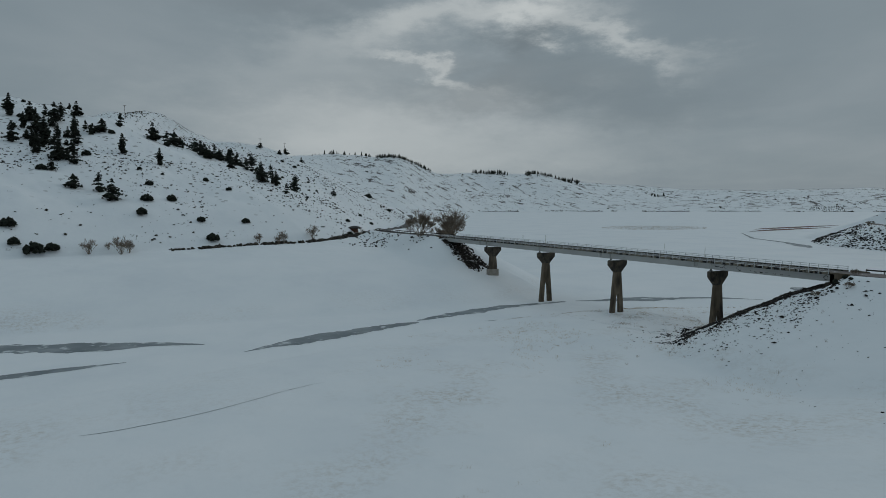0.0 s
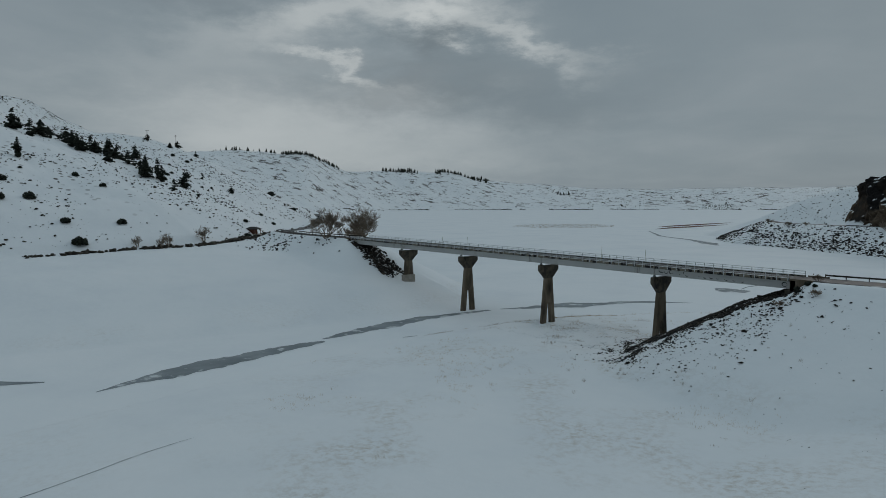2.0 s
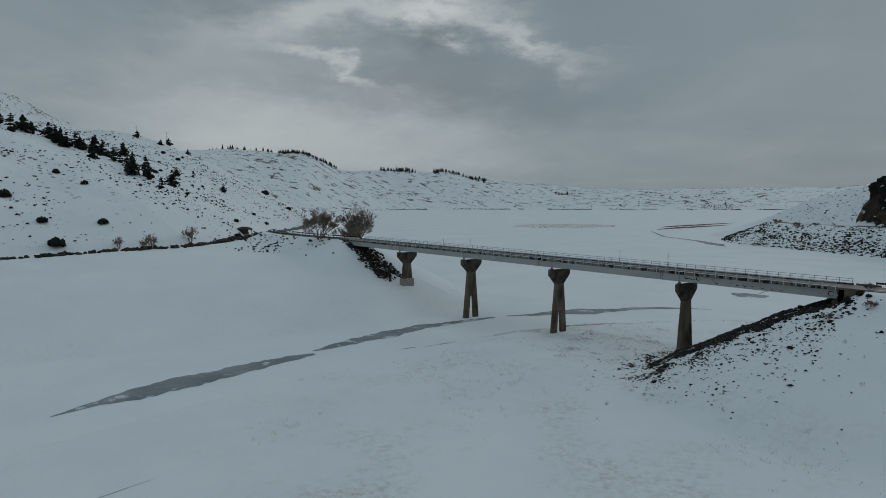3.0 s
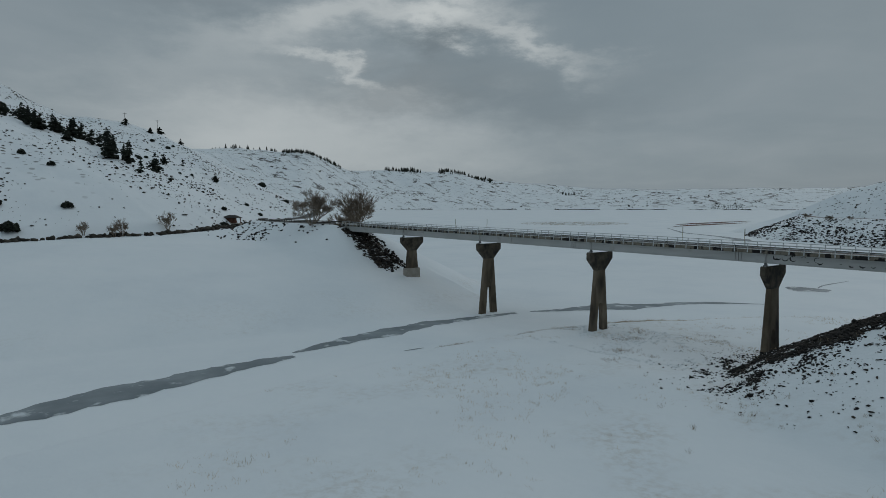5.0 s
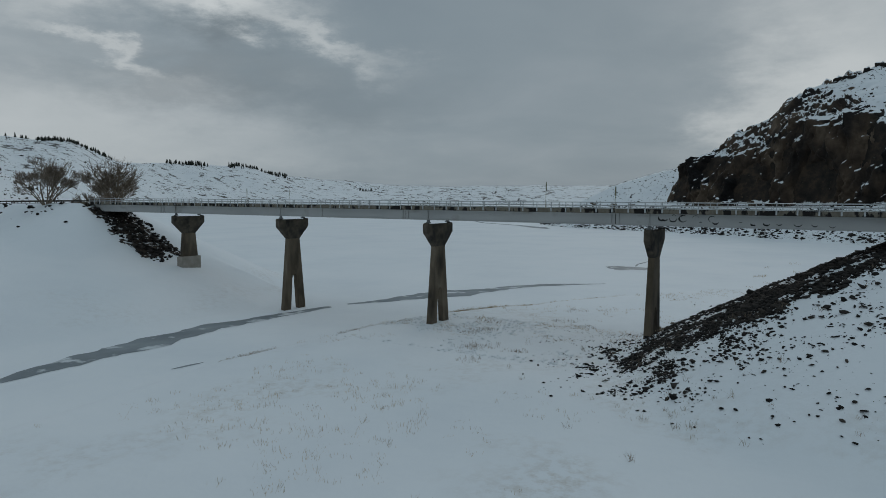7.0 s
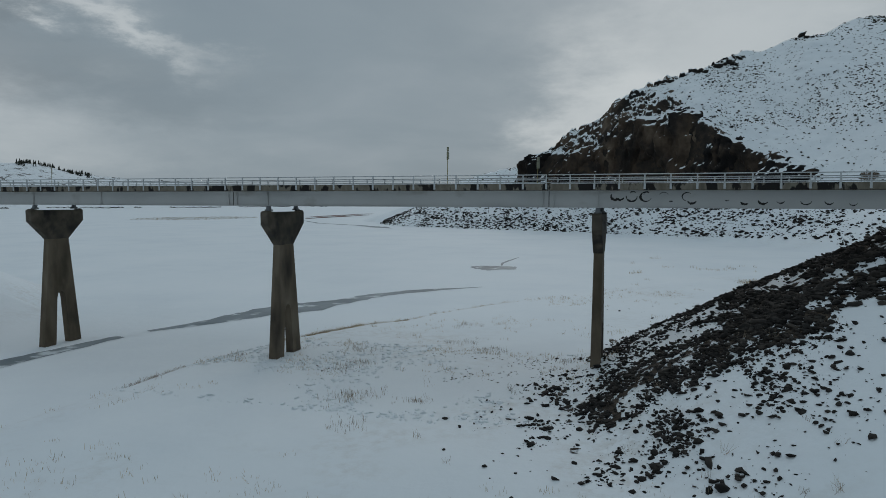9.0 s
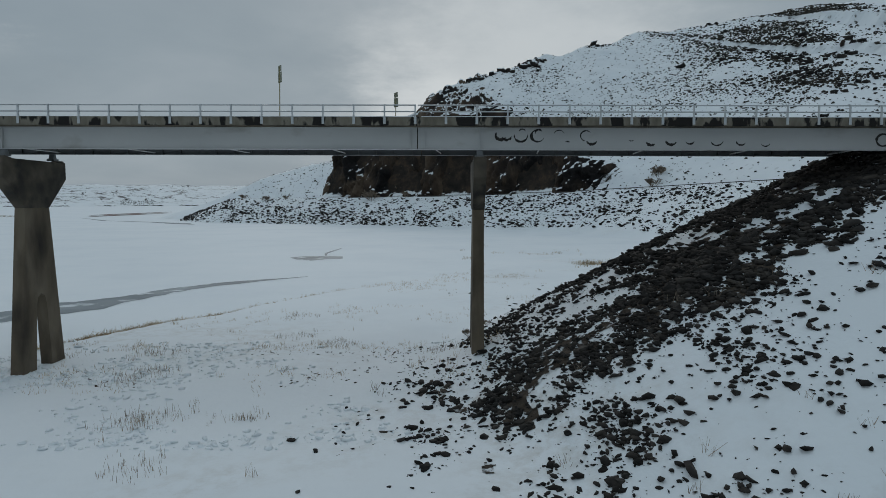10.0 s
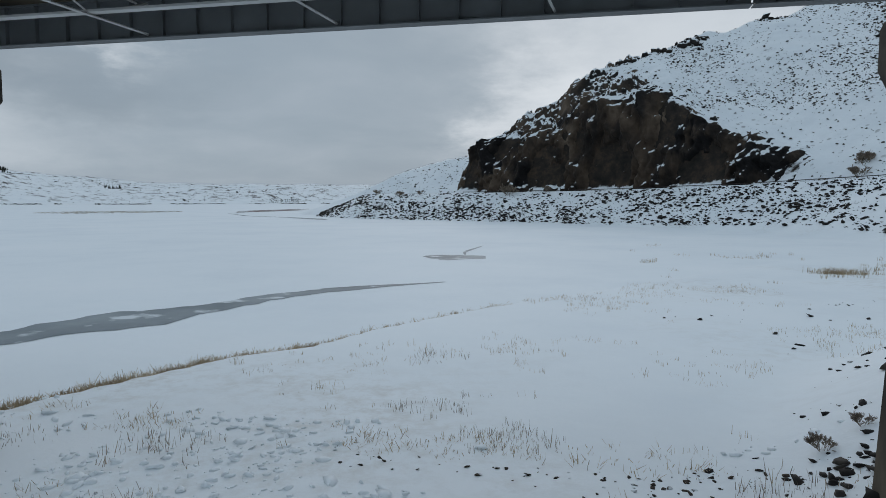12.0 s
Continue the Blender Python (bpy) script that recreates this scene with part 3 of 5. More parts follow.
post = part("rail_post", bm, RAIL, bridge, "galvanised rail post")
post.location = (X0 + 0.2, -EDGE - 0.01, 0)
n_posts = 75
for k in range(n_posts):
    x = X0 + 0.2 + k * (X1 - X0 - 0.4) / (n_posts - 1)
    if k:
        twin(post, x, -EDGE - 0.01)
    twin(post, x, G_FAR + EDGE + 0.01, 0, math.pi)
for jx in JOINTS[1:-1]:
    part("expansion_joint", box_of(jx - 0.05, jx + 0.05, -EDGE - 0.015, -EDGE + 0.5, 19.1, 19.72), PEEL, bridge, "dark open deck joint")

# piers: hammerhead cap, waisted shaft and two splayed legs
C_TOP, Y_LO, Y_HI = 17.05, -0.92, 6.58


def pier_shaft():
    bm = bmesh.new()
    zs = (13.3, 6.6)
    z_foot = -1.5

    def half(z):
        return 1.42 + (13.3 - z) * 0.096

    arch = [(0.0, 6.75), (0.42, 6.5), (0.6, 5.9)]
    feet_in = 1.16
    outline = [(MID - half(z_foot), z_foot), (MID - feet_in, z_foot)]
    outline += [(MID - u, v) for u, v in arch[::-1]] + [(MID + u, v) for u, v in arch[1:]]
    outline += [(MID + feet_in, z_foot), (MID + half(z_foot), z_foot), (MID + half(zs[0]), zs[0]), (MID - half(zs[0]), zs[0])]
    prism(bm, outline, "x", -0.4, 0.4)
    for v in bm.verts:
        v.co.x *= 1.0 + (13.3 - v.co.z) * 0.012
    return bm


def pier_cap():
    bm = bmesh.new()
    prism(bm, [(MID - 1.42, 13.3), (MID + 1.42, 13.3), (Y_HI, 15.55), (Y_HI, C_TOP - 0.18), (Y_HI - 0.3, C_TOP), (G_FAR + 0.5, C_TOP), (G_FAR + 0.4, C_TOP - 0.15), (0.4, C_TOP - 0.15), (-0.5, C_TOP), (Y_LO + 0.3, C_TOP), (Y_LO, C_TOP - 0.18), (Y_LO, 15.55)], "x", -0.45, 0.45)
    bmesh.ops.bevel(bm, geom=bm.edges[:], offset=0.05, segments=1, affect="EDGES")
    return bm


for px in PIERS:
    shaft = part("pier_shaft", pier_shaft(), CONCRETE, bridge, "tapered concrete pier with two splayed legs")
    shaft.location.x = px
    cap = part("pier_cap", pier_cap(), CONCRETE_CAP, shaft, "dark wet hammerhead cap")
    for gy in (G_NEAR, G_FAR):
        bm = bmesh.new()
        box(bm, -0.3, 0.3, gy - 0.3, gy + 0.3, C_TOP - 0.02, C_TOP + 0.14)
        prism(bm, [(gy - 0.22, C_TOP + 0.14), (gy + 0.22, C_TOP + 0.14), (gy + 0.1, G_BOT), (gy - 0.1, G_BOT)], "x", -0.2, 0.2)
        # bearings too have the under-deck shade in their colour
        part("bearing", bm, STEEL_SHADED, shaft, "steel rocker bearing")
part("pier_collar", box_of(-97.1 - 0.75, -97.1 + 0.75, MID - 2.4, MID + 2.4, 5.2, 8.4, bevel=0.06), CONCRETE_PALE, bridge, "pale concrete collar at the pier foot")
for ax, s in ((X0, -1), (X1, 1)):
    bm = bmesh.new()
    lo, hi = sorted((ax - s * 0.6, ax + s * 1.2))
    box(bm, lo, hi, -1.6, G_FAR + 1.6, 14.0, G_BOT - 0.12)
    lo, hi = sorted((ax + s * 0.35, ax + s * 1.2))
    box(bm, lo, hi, -1.6, G_FAR + 1.6, G_BOT - 0.12, 19.36)
    part("abutment", bm, CONCRETE_CAP, bridge, "concrete bridge abutment")
    lo, hi = sorted((ax + s * 0.3, ax + s * 4.2))
    for wy in (-1.6, G_FAR + 1.3):
        part("wing_wall", box_of(lo, hi, wy, wy + 0.3, 16.5, 19.68, bevel=0.03), CONCRETE, bridge)

# roads beyond the bridge
def road_strip(name, line, width, lift, mat, label):
    fine = []
    for a, b in zip(line[:-1], line[1:]):
        n = max(2, int(math.hypot(b[0] - a[0], b[1] - a[1]) / 4))
        for k in range(n):
            t = k / n
            fine.append((a[0] + t * (b[0] - a[0]), a[1] + t * (b[1] - a[1]), a[2] + t * (b[2] - a[2])))
    for _ in range(6):
        fine = [fine[0]] + [tuple((fine[i - 1][c] + 2 * fine[i][c] + fine[i + 1][c]) / 4 for c in range(3)) for i in range(1, len(fine) - 1)] + [fine[-1]]
    bm = bmesh.new()
    rows = []
    for i, p in enumerate(fine):
        q, r = fine[max(i - 1, 0)], fine[min(i + 1, len(fine) - 1)]
        t = Vector((r[0] - q[0], r[1] - q[1], 0)).normalized()
        nrm = Vector((t.y, -t.x, 0))
        row = []
        for off, dz in ((-width / 2 - 0.3, -0.25), (-width / 2, 0), (width / 2, 0), (width / 2 + 0.3, -0.25)):
            row.append(bm.verts.new((p[0] + nrm.x * off, p[1] + nrm.y * off, p[2] + lift + dz)))
        rows.append(row)
    for a, b in zip(rows[:-1], rows[1:]):
        for k in range(3):
            bm.faces.new((a[k], a[k + 1], b[k + 1], b[k]))
    bmesh.ops.recalc_face_normals(bm, faces=bm.faces[:])
    ob = part(name, bm, mat)
    return tagged(ob, label, "road", kind="structure"), fine


road_w, fine_w = road_strip("road_west", [(X0, 2.83, 19.66)] + ROAD_WEST, 7.0, 0.08, ASPHALT, "wet two-lane asphalt road with snow patches")
road_e, fine_e = road_strip("road_east", [(X1, 2.83, 18.78)] + ROAD_EAST, 7.0, 0.08, ASPHALT, "wet two-lane asphalt road round the rocky point")


# ---- frozen water ----
def ribbon(name, line, mat, label, category, lift=0.03, ragged=0.2, seed=1, kind="structure"):
    """A flat patch along a line of (x, y, width), with a ragged outline."""
    rng = random.Random(seed)
    fine = []
    for a, b in zip(line[:-1], line[1:]):
        n = max(3, int(math.hypot(b[0] - a[0], b[1] - a[1]) / 1.2))
        for k in range(n):
            t = k / n
            fine.append([a[i] + t * (b[i] - a[i]) for i in range(3)])
    fine.append(list(line[-1]))
    for _ in range(4):
        fine = [fine[0]] + [[(fine[i - 1][c] + 2 * fine[i][c] + fine[i + 1][c]) / 4 for c in range(3)] for i in range(1, len(fine) - 1)] + [fine[-1]]
    bm = bmesh.new()
    rows, wl, wr = [], 0.0, 0.0
    for i, p in enumerate(fine):
        q, r = fine[max(i - 1, 0)], fine[min(i + 1, len(fine) - 1)]
        t = Vector((r[0] - q[0], r[1] - q[1], 0)).normalized()
        nrm = Vector((t.y, -t.x, 0))
        wl = wl * 0.7 + rng.uniform(-1, 1) * ragged
        wr = wr * 0.7 + rng.uniform(-1, 1) * ragged
        hw = p[2] / 2
        row = []
        for off in (-hw * (1 + wl), -hw * 0.4, hw * 0.4, hw * (1 + wr)):
            x, y = p[0] + nrm.x * off, p[1] + nrm.y * off
            row.append(bm.verts.new((x, y, 0)))
        rows.append(row)
    for a, b in zip(rows[:-1], rows[1:]):
        for k in range(3):
            bm.faces.new((a[k], a[k + 1], b[k + 1], b[k]))
    zs = height(np.array([v.co.x for v in bm.verts]), np.array([v.co.y for v in bm.verts]))
    for v, z in zip(bm.verts, zs):
        v.co.z = float(z) + lift
    bmesh.ops.recalc_face_normals(bm, faces=bm.faces[:])
    if sum(f.normal.z for f in bm.faces) < 0:
        bmesh.ops.reverse_faces(bm, faces=bm.faces[:])
    return tagged(part(name, bm, mat), label, category, kind=kind)


ICE_LABEL = "grey refrozen ice of the narrow stream channel"
ribbon("stream_ice", [(-82, -162, 7), (-74, -146, 10), (-68, -133, 8), (-64, -121, 3.5), (-58, -112, 0.6)], ICE, ICE_LABEL, "ice", seed=2)
ribbon("stream_ice", [(-48, -160, 3.5), (-48.3, -145, 3.8), (-48.8, -138, 2), (-48.6, -130, 0.3)], ICE, ICE_LABEL, "ice", seed=3)
ribbon("stream_ice", [(-45, -106, 0.3), (-48, -98, 3.2), (-48.8, -92, 6.8), (-51, -83, 7.2), (-52.8, -73, 7), (-55.6, -60, 4.4), (-55.6, -54, 1.2)], ICE, ICE_LABEL, "ice", seed=4)
ribbon("stream_ice", [(-58, -53, 0.6), (-60.5, -41, 5.2), (-63, -27, 6.2), (-64.2, -17, 5.4), (-63.5, -4, 2.6), (-62, 8, 2.0)], ICE, ICE_LABEL, "ice", seed=5)
ribbon("stream_ice", [(-61, 12, 1.0), (-57, 21, 3.5), (-53.6, 31.7, 7.5), (-50.8, 37, 9), (-47.7, 42, 4.8), (-46, 47.5, 5), (-43.4, 55, 3.8), (-37.4, 62, 2.6), (-28, 69.8, 0.4)], ICE, ICE_LABEL, "ice", seed=6)
ribbon("meltwater_patch", [(-41, 110, 2), (-38.5, 109.5, 10), (-35, 109, 15), (-32, 108.4, 13), (-29.5, 107.5, 5), (-28, 106.5, 0.8)], ICE, "grey meltwater patch frozen on the lake", "ice", seed=7)
ribbon("meltwater_patch", [(-33.5, 115, 0.3), (-35, 123, 0.9), (-34.5, 132, 0.8), (-34, 143, 0.2)], ICE, "grey meltwater patch frozen on the lake", "ice", seed=17)
ribbon("meltwater_patch", [(-46.8, -36.8, 0.2), (-46.6, -34.8, 0.9), (-46.3, -32.6, 0.2)], ICE, "grey meltwater patch frozen on the lake", "ice", seed=8)
ribbon("meltwater_patch", [(-330, 520, 1), (-260, 430, 4), (-205, 392, 6), (-178, 365, 12), (-160, 345, 3)], ICE, "grey meltwater patch frozen on the lake", "ice", seed=9)
ribbon("ice_crack", [(-1.5, -141, 0.1), (-1.5, -133, 0.3), (-2.7, -124.5, 0.18), (-5, -116, 0.12), (-8.1, -107, 0.12), (-9, -101, 0.04)], ICE, "thin grey crack in the snow-covered lake ice", "crack", seed=21)
ribbon("mud_bar", [(-345, 560, 3), (-354, 620, 17), (-358, 700, 15), (-360, 770, 2)], RED_MUD, "red-brown mud bar bare of snow", "mud", lift=0.2, seed=10)
ribbon("mud_bar", [(-378, 620, 3), (-386, 680, 17), (-392, 780, 15), (-396, 860, 2)], RED_MUD, "red-brown mud bar bare of snow", "mud", lift=0.2, seed=11)


# ---- scattered meshes ----
def icosa():
    bm = bmesh.new()
    bmesh.ops.create_icosphere(bm, subdivisions=1, radius=1.0)
    bm.verts.ensure_lookup_table()
    v = np.array([x.co[:] for x in bm.verts])
    f = np.array([[q.index for q in p.verts] for p in bm.faces])
    bm.free()
    return v, f


ICO_V, ICO_F = icosa()
RNG = np.random.default_rng(7)


def blobs(name, pos, size, mat, squash=0.65, rough=0.35, sink=0.25, stretch=0.4):
    """Many small angular lumps in one mesh, each deformed by itself."""
    n, k = len(pos), len(ICO_V)
    v = np.repeat(ICO_V[None], n, 0) * (1 + RNG.uniform(-rough, rough, (n, k, 1)))
    sc = np.stack([1 + RNG.uniform(-stretch, stretch, n), 1 + RNG.uniform(-stretch, stretch, n), squash * (1 + RNG.uniform(-0.3, 0.3, n))], 1)
    v = v * sc[:, None, :]
    tilt = RNG.uniform(-0.5, 0.5, n)
    c, s = np.cos(tilt)[:, None], np.sin(tilt)[:, None]
    v[..., 0], v[..., 2] = v[..., 0] * c - v[..., 2] * s, v[..., 0] * s + v[..., 2] * c
    a = RNG.uniform(0, 2 * np.pi, n)
    c, s = np.cos(a)[:, None], np.sin(a)[:, None]
    v[..., 0], v[..., 1] = v[..., 0] * c - v[..., 1] * s, v[..., 0] * s + v[..., 1] * c
    v = v * (size[:, None, None] * 0.5)
    v[..., 2] += (size * squash * (0.5 - sink))[:, None]
    v += pos[:, None, :]
    f = (ICO_F[None] + (np.arange(n) * k)[:, None, None]).reshape(-1, 3)
    return raw_mesh(name, v.reshape(-1, 3), f, mat)


def raw_mesh(name, verts, faces, mat):
    me = bpy.data.meshes.new(name)
    me.vertices.add(len(verts))
    me.vertices.foreach_set("co", np.ascontiguousarray(verts, dtype=np.float32).ravel())
    w = faces.shape[1]
    me.loops.add(faces.size)
    me.loops.foreach_set("vertex_index", faces.ravel().astype(np.int32))
    me.polygons.add(len(faces))
    me.polygons.foreach_set("loop_start", np.arange(0, faces.size, w, dtype=np.int32))
    me.update(calc_edges=True)
    me.materials.append(mat)
    return new(name, me)


def on_ground(x, y):
    return np.stack([x, y, height(x, y)], 1)


def sample(x0, x1, y0, y1, n, keep):
    """n tries in a rectangle; keep(x, y, z) gives the chance of each."""
    x, y = RNG.uniform(x0, x1, n), RNG.uniform(y0, y1, n)
    p = on_ground(x, y)
    return p[RNG.uniform(0, 1, n) < keep(x, y, p[:, 2])]


def draped(name, x0, x1, y0, y1, step, mask, mat, label, category):
    """A thin layer lying on the ground where mask is positive."""
    xs, ys = np.arange(x0, x1, step), np.arange(y0, y1, step)
    gx, gy = np.meshgrid(xs, ys)
    v = on_ground(gx.ravel(), gy.ravel())
    v[:, 2] += 0.04
    i = np.arange(gx.size).reshape(gx.shape)
    m = mask(gx, gy)
    ok = (m[:-1, :-1] > 0) & (m[1:, 1:] > 0)
    f = np.stack([i[:-1, :-1][ok], i[:-1, 1:][ok], i[1:, 1:][ok], i[1:, :-1][ok]], 1)
    return tagged(raw_mesh(name, v, f, mat), label, category, kind="structure")


def bank_line(x):
    """The middle of the bare, rocky band that climbs from the last pier to the bridge end."""
    return np.interp(x, [-4, 0, 12, 22, 30], [-11, -9.5, -5.5, 0.5, 3.0])


# bare ground beside and under the bridge end
draped("bare_bank", -2, 30.5, -17, 9, 0.14, lambda x, y: np.minimum(4.6 - np.abs(y - bank_line(x)), np.minimum(30 - x, x + 1.5)) * 0.3 - 1.0 + 3.4 * fbm(x, y, 2.0, 6, 31), EARTH, "dark bare earth under the bridge end", "bank")
draped("bare_bank", -127, -104, -6, 12, 0.5, lambda x, y: np.minimum(np.minimum(6.6 - y, y + 1.8), np.minimum(-106 - x, 40)) * 0.5 + 0.2 + 1.6 * fbm(x, y, 3.5, 4, 32), EARTH, "dark bare earth under the bridge end", "bank")


sa, sr = RNG.uniform(0, 6.28, 900), RNG.uniform(0, 1, 900) ** 0.5
sx, sy = -485 + np.cos(sa) * sr * 62 - np.sin(sa) * sr * 20, 560 + np.sin(sa) * sr * 75 + np.cos(sa) * sr * 20
tagged(blobs("straw_flat", on_ground(sx, sy), RNG.uniform(0.5, 2.0, 900), STRAW_FLAT, 0.2, 0.4, 0.3, 0.6), "straw-coloured reed flat showing through the lake snow", "reed bed", kind="stuff")


# ---- riprap at the bridge ends ----
def east_density(x, y, z):
    mid = bank_line(x)
    strip = np.exp(-(np.abs(y - mid) / (np.where(y > mid, 4.4, 6.6) - 1.4 * smooth(14, 26, x))) ** 2) * smooth(-5.5, 0.5, x) * smooth(33, 29, x)
    behind = 0.24 * smooth(-1, 3, y - mid) * smooth(10.5, 7.5, y) * smooth(-2, 3, x) * smooth(33, 29, x)
    fan = 0.8 * np.exp(-(((x - 1.5) / 6.0) ** 2 + ((y + 9) / 6.0) ** 2))
    skirt = np.exp(-(((x - 4.0) / 8.5) ** 2 + ((y + 14.0) / 7.0) ** 2)) * 0.5
    south = 0.055 * smooth(-30, -8, y) * smooth(-4, 5, x) * smooth(60, 30, x) + 0.008 * smooth(-62, -30, y) * smooth(0, 25, x)
    north = (0.4 * smooth(17, 7, y) + 0.035) * smooth(5, 8, y) * smooth(60, 40, y) * smooth(-6, 6, x)
    dens = np.maximum.reduce([strip, behind, fan * 0.9, skirt, south, north])
    dens = dens * np.clip(0.1 + 1.6 * np.clip(fbm(x, y, 3.2, 6, 41) * 1.9 + 0.58, 0, 1), 0, 1.2)
    de, _, _ = to_line(x, y, ROAD_EAST)
    gaps = 0.4 + 0.6 * smooth(-0.12, 0.16, fbm(x, y, 1.5, 3, 45))
    return np.where((z > 0.6) & (de > 5.8), np.clip(dens, 0, 1) * gaps * (0.04 + 0.96 * smooth(0.7, 2.4, z + 2.2 * fbm(x, y, 3.0, 5, 44))), 0)


east = sample(-12, 62, -60, 58, 130000, east_density)
east = np.concatenate([east, sample(-10, 33, -30, 10, 165000, east_density)])
u = RNG.uniform(0, 1, len(east))
east_size = 0.07 + 0.5 * u ** 2.8
east_size = east_size * (0.85 + 0.45 * smooth(5, 16, east[:, 0]) * smooth(-14, -6, east[:, 1])) + np.where(RNG.uniform(0, 1, len(east)) < 0.012, 0.4, 0)
east_riprap = thing("riprap_bank", "dark basalt riprap half under snow on the bank beside the bridge", "rocks", (0, 0, 0))
near = (east[:, 1] < -3) & (east_size > 0.38) & (east[:, 0] < 26)
pick = np.nonzero(near)[0][:300]
rest = np.setdiff1d(np.arange(len(east)), pick)
rr = blobs("loose_stone", east[rest], east_size[rest], ROCK, 0.5, 0.5, 0.3, 0.55)
rr.parent = east_riprap
tagged(rr, kind="stuff")


def rock_mesh(seed):
    rng = np.random.default_rng(seed)
    bm = bmesh.new()
    bmesh.ops.create_icosphere(bm, subdivisions=1, radius=0.5)
    for v in bm.verts:
        v.co *= 1 + rng.uniform(-0.3, 0.3)
        v.co.x *= 1.2
        v.co.z *= 0.68
    me = bpy.data.meshes.new("rock")
    bm.to_mesh(me)
    bm.free()
    me.materials.append(ROCK_ONE)
    return me


ROCK_MESHES = [rock_mesh(s) for s in range(8)]
for k in pick:
    ob = new("rock", ROCK_MESHES[k % 8])
    ob.parent = east_riprap
    s = float(east_size[k]) * 1.1
    ob.location = east[k] + np.array([0, 0, s * 0.1])
    ob.rotation_euler = (RNG.uniform(-0.4, 0.4), RNG.uniform(-0.4, 0.4), RNG.uniform(0, 6.28))
    ob.scale = (s, s * RNG.uniform(0.7, 1.1), s * RNG.uniform(0.7, 1.2))


def west_density(x, y, z):
    strip = smooth(-2.6, -1, y) * smooth(8.5, 6, y) * smooth(-128, -125, x) * smooth(-100, -109, x)
    slide = np.exp(-(((x + 168) / 9) ** 2 + ((y + 9) / 9) ** 2)) * 0.16
    around = np.exp(-(((x + 141) / 9) ** 2 + ((y + 5) / 4) ** 2)) * 0.10
    line = np.exp(-(((x + 195) / 30) ** 2 + ((y + 4) / 6) ** 2)) * 0.06
    dw, _, _ = to_line(x, y, ROAD_WEST)
    return np.where(dw > 5.8, np.maximum.reduce([strip, slide, around, line]) * (0.5 + 1.2 * np.clip(fbm(x, y, 5, 4, 42) + 0.5, 0, 1)), 0)


west = sample(-240, -98, -40, 14, 26000, west_density)
west_riprap = thing("riprap_bank", "dark basalt riprap below the far bridge end", "rocks", (0, 0, 0))
wr = blobs("loose_stone", west, 0.3 + 0.9 * RNG.uniform(0, 1, len(west)) ** 2, ROCK)
wr.parent = west_riprap
tagged(wr, kind="stuff")

# rocks along the lake road's bank
def bank_density(x, y, z):
    de, _, side = to_line(x, y, ROAD_EAST)
    on = np.where((side < 0) & (de > 6) & (de < 46) & (z > 0.4) & (y > 45), 1.0, 0.0)
    return on * (0.30 + 0.75 * np.clip(fbm(x, y, 16, 5, 43) * 2.2 + 0.35, 0, 1)) * (0.6 + 0.4 * smooth(12, 3, z))


bank = sample(-200, 135, 45, 480, 150000, bank_density)
tagged(blobs("bank_rocks", bank, 0.36 + 1.7 * RNG.uniform(0, 1, len(bank)) ** 3.6, ROCK, 0.55, 0.45, 0.3, 0.6), "dark rocks scattered over the snowy lake road bank", "rocks", kind="stuff")

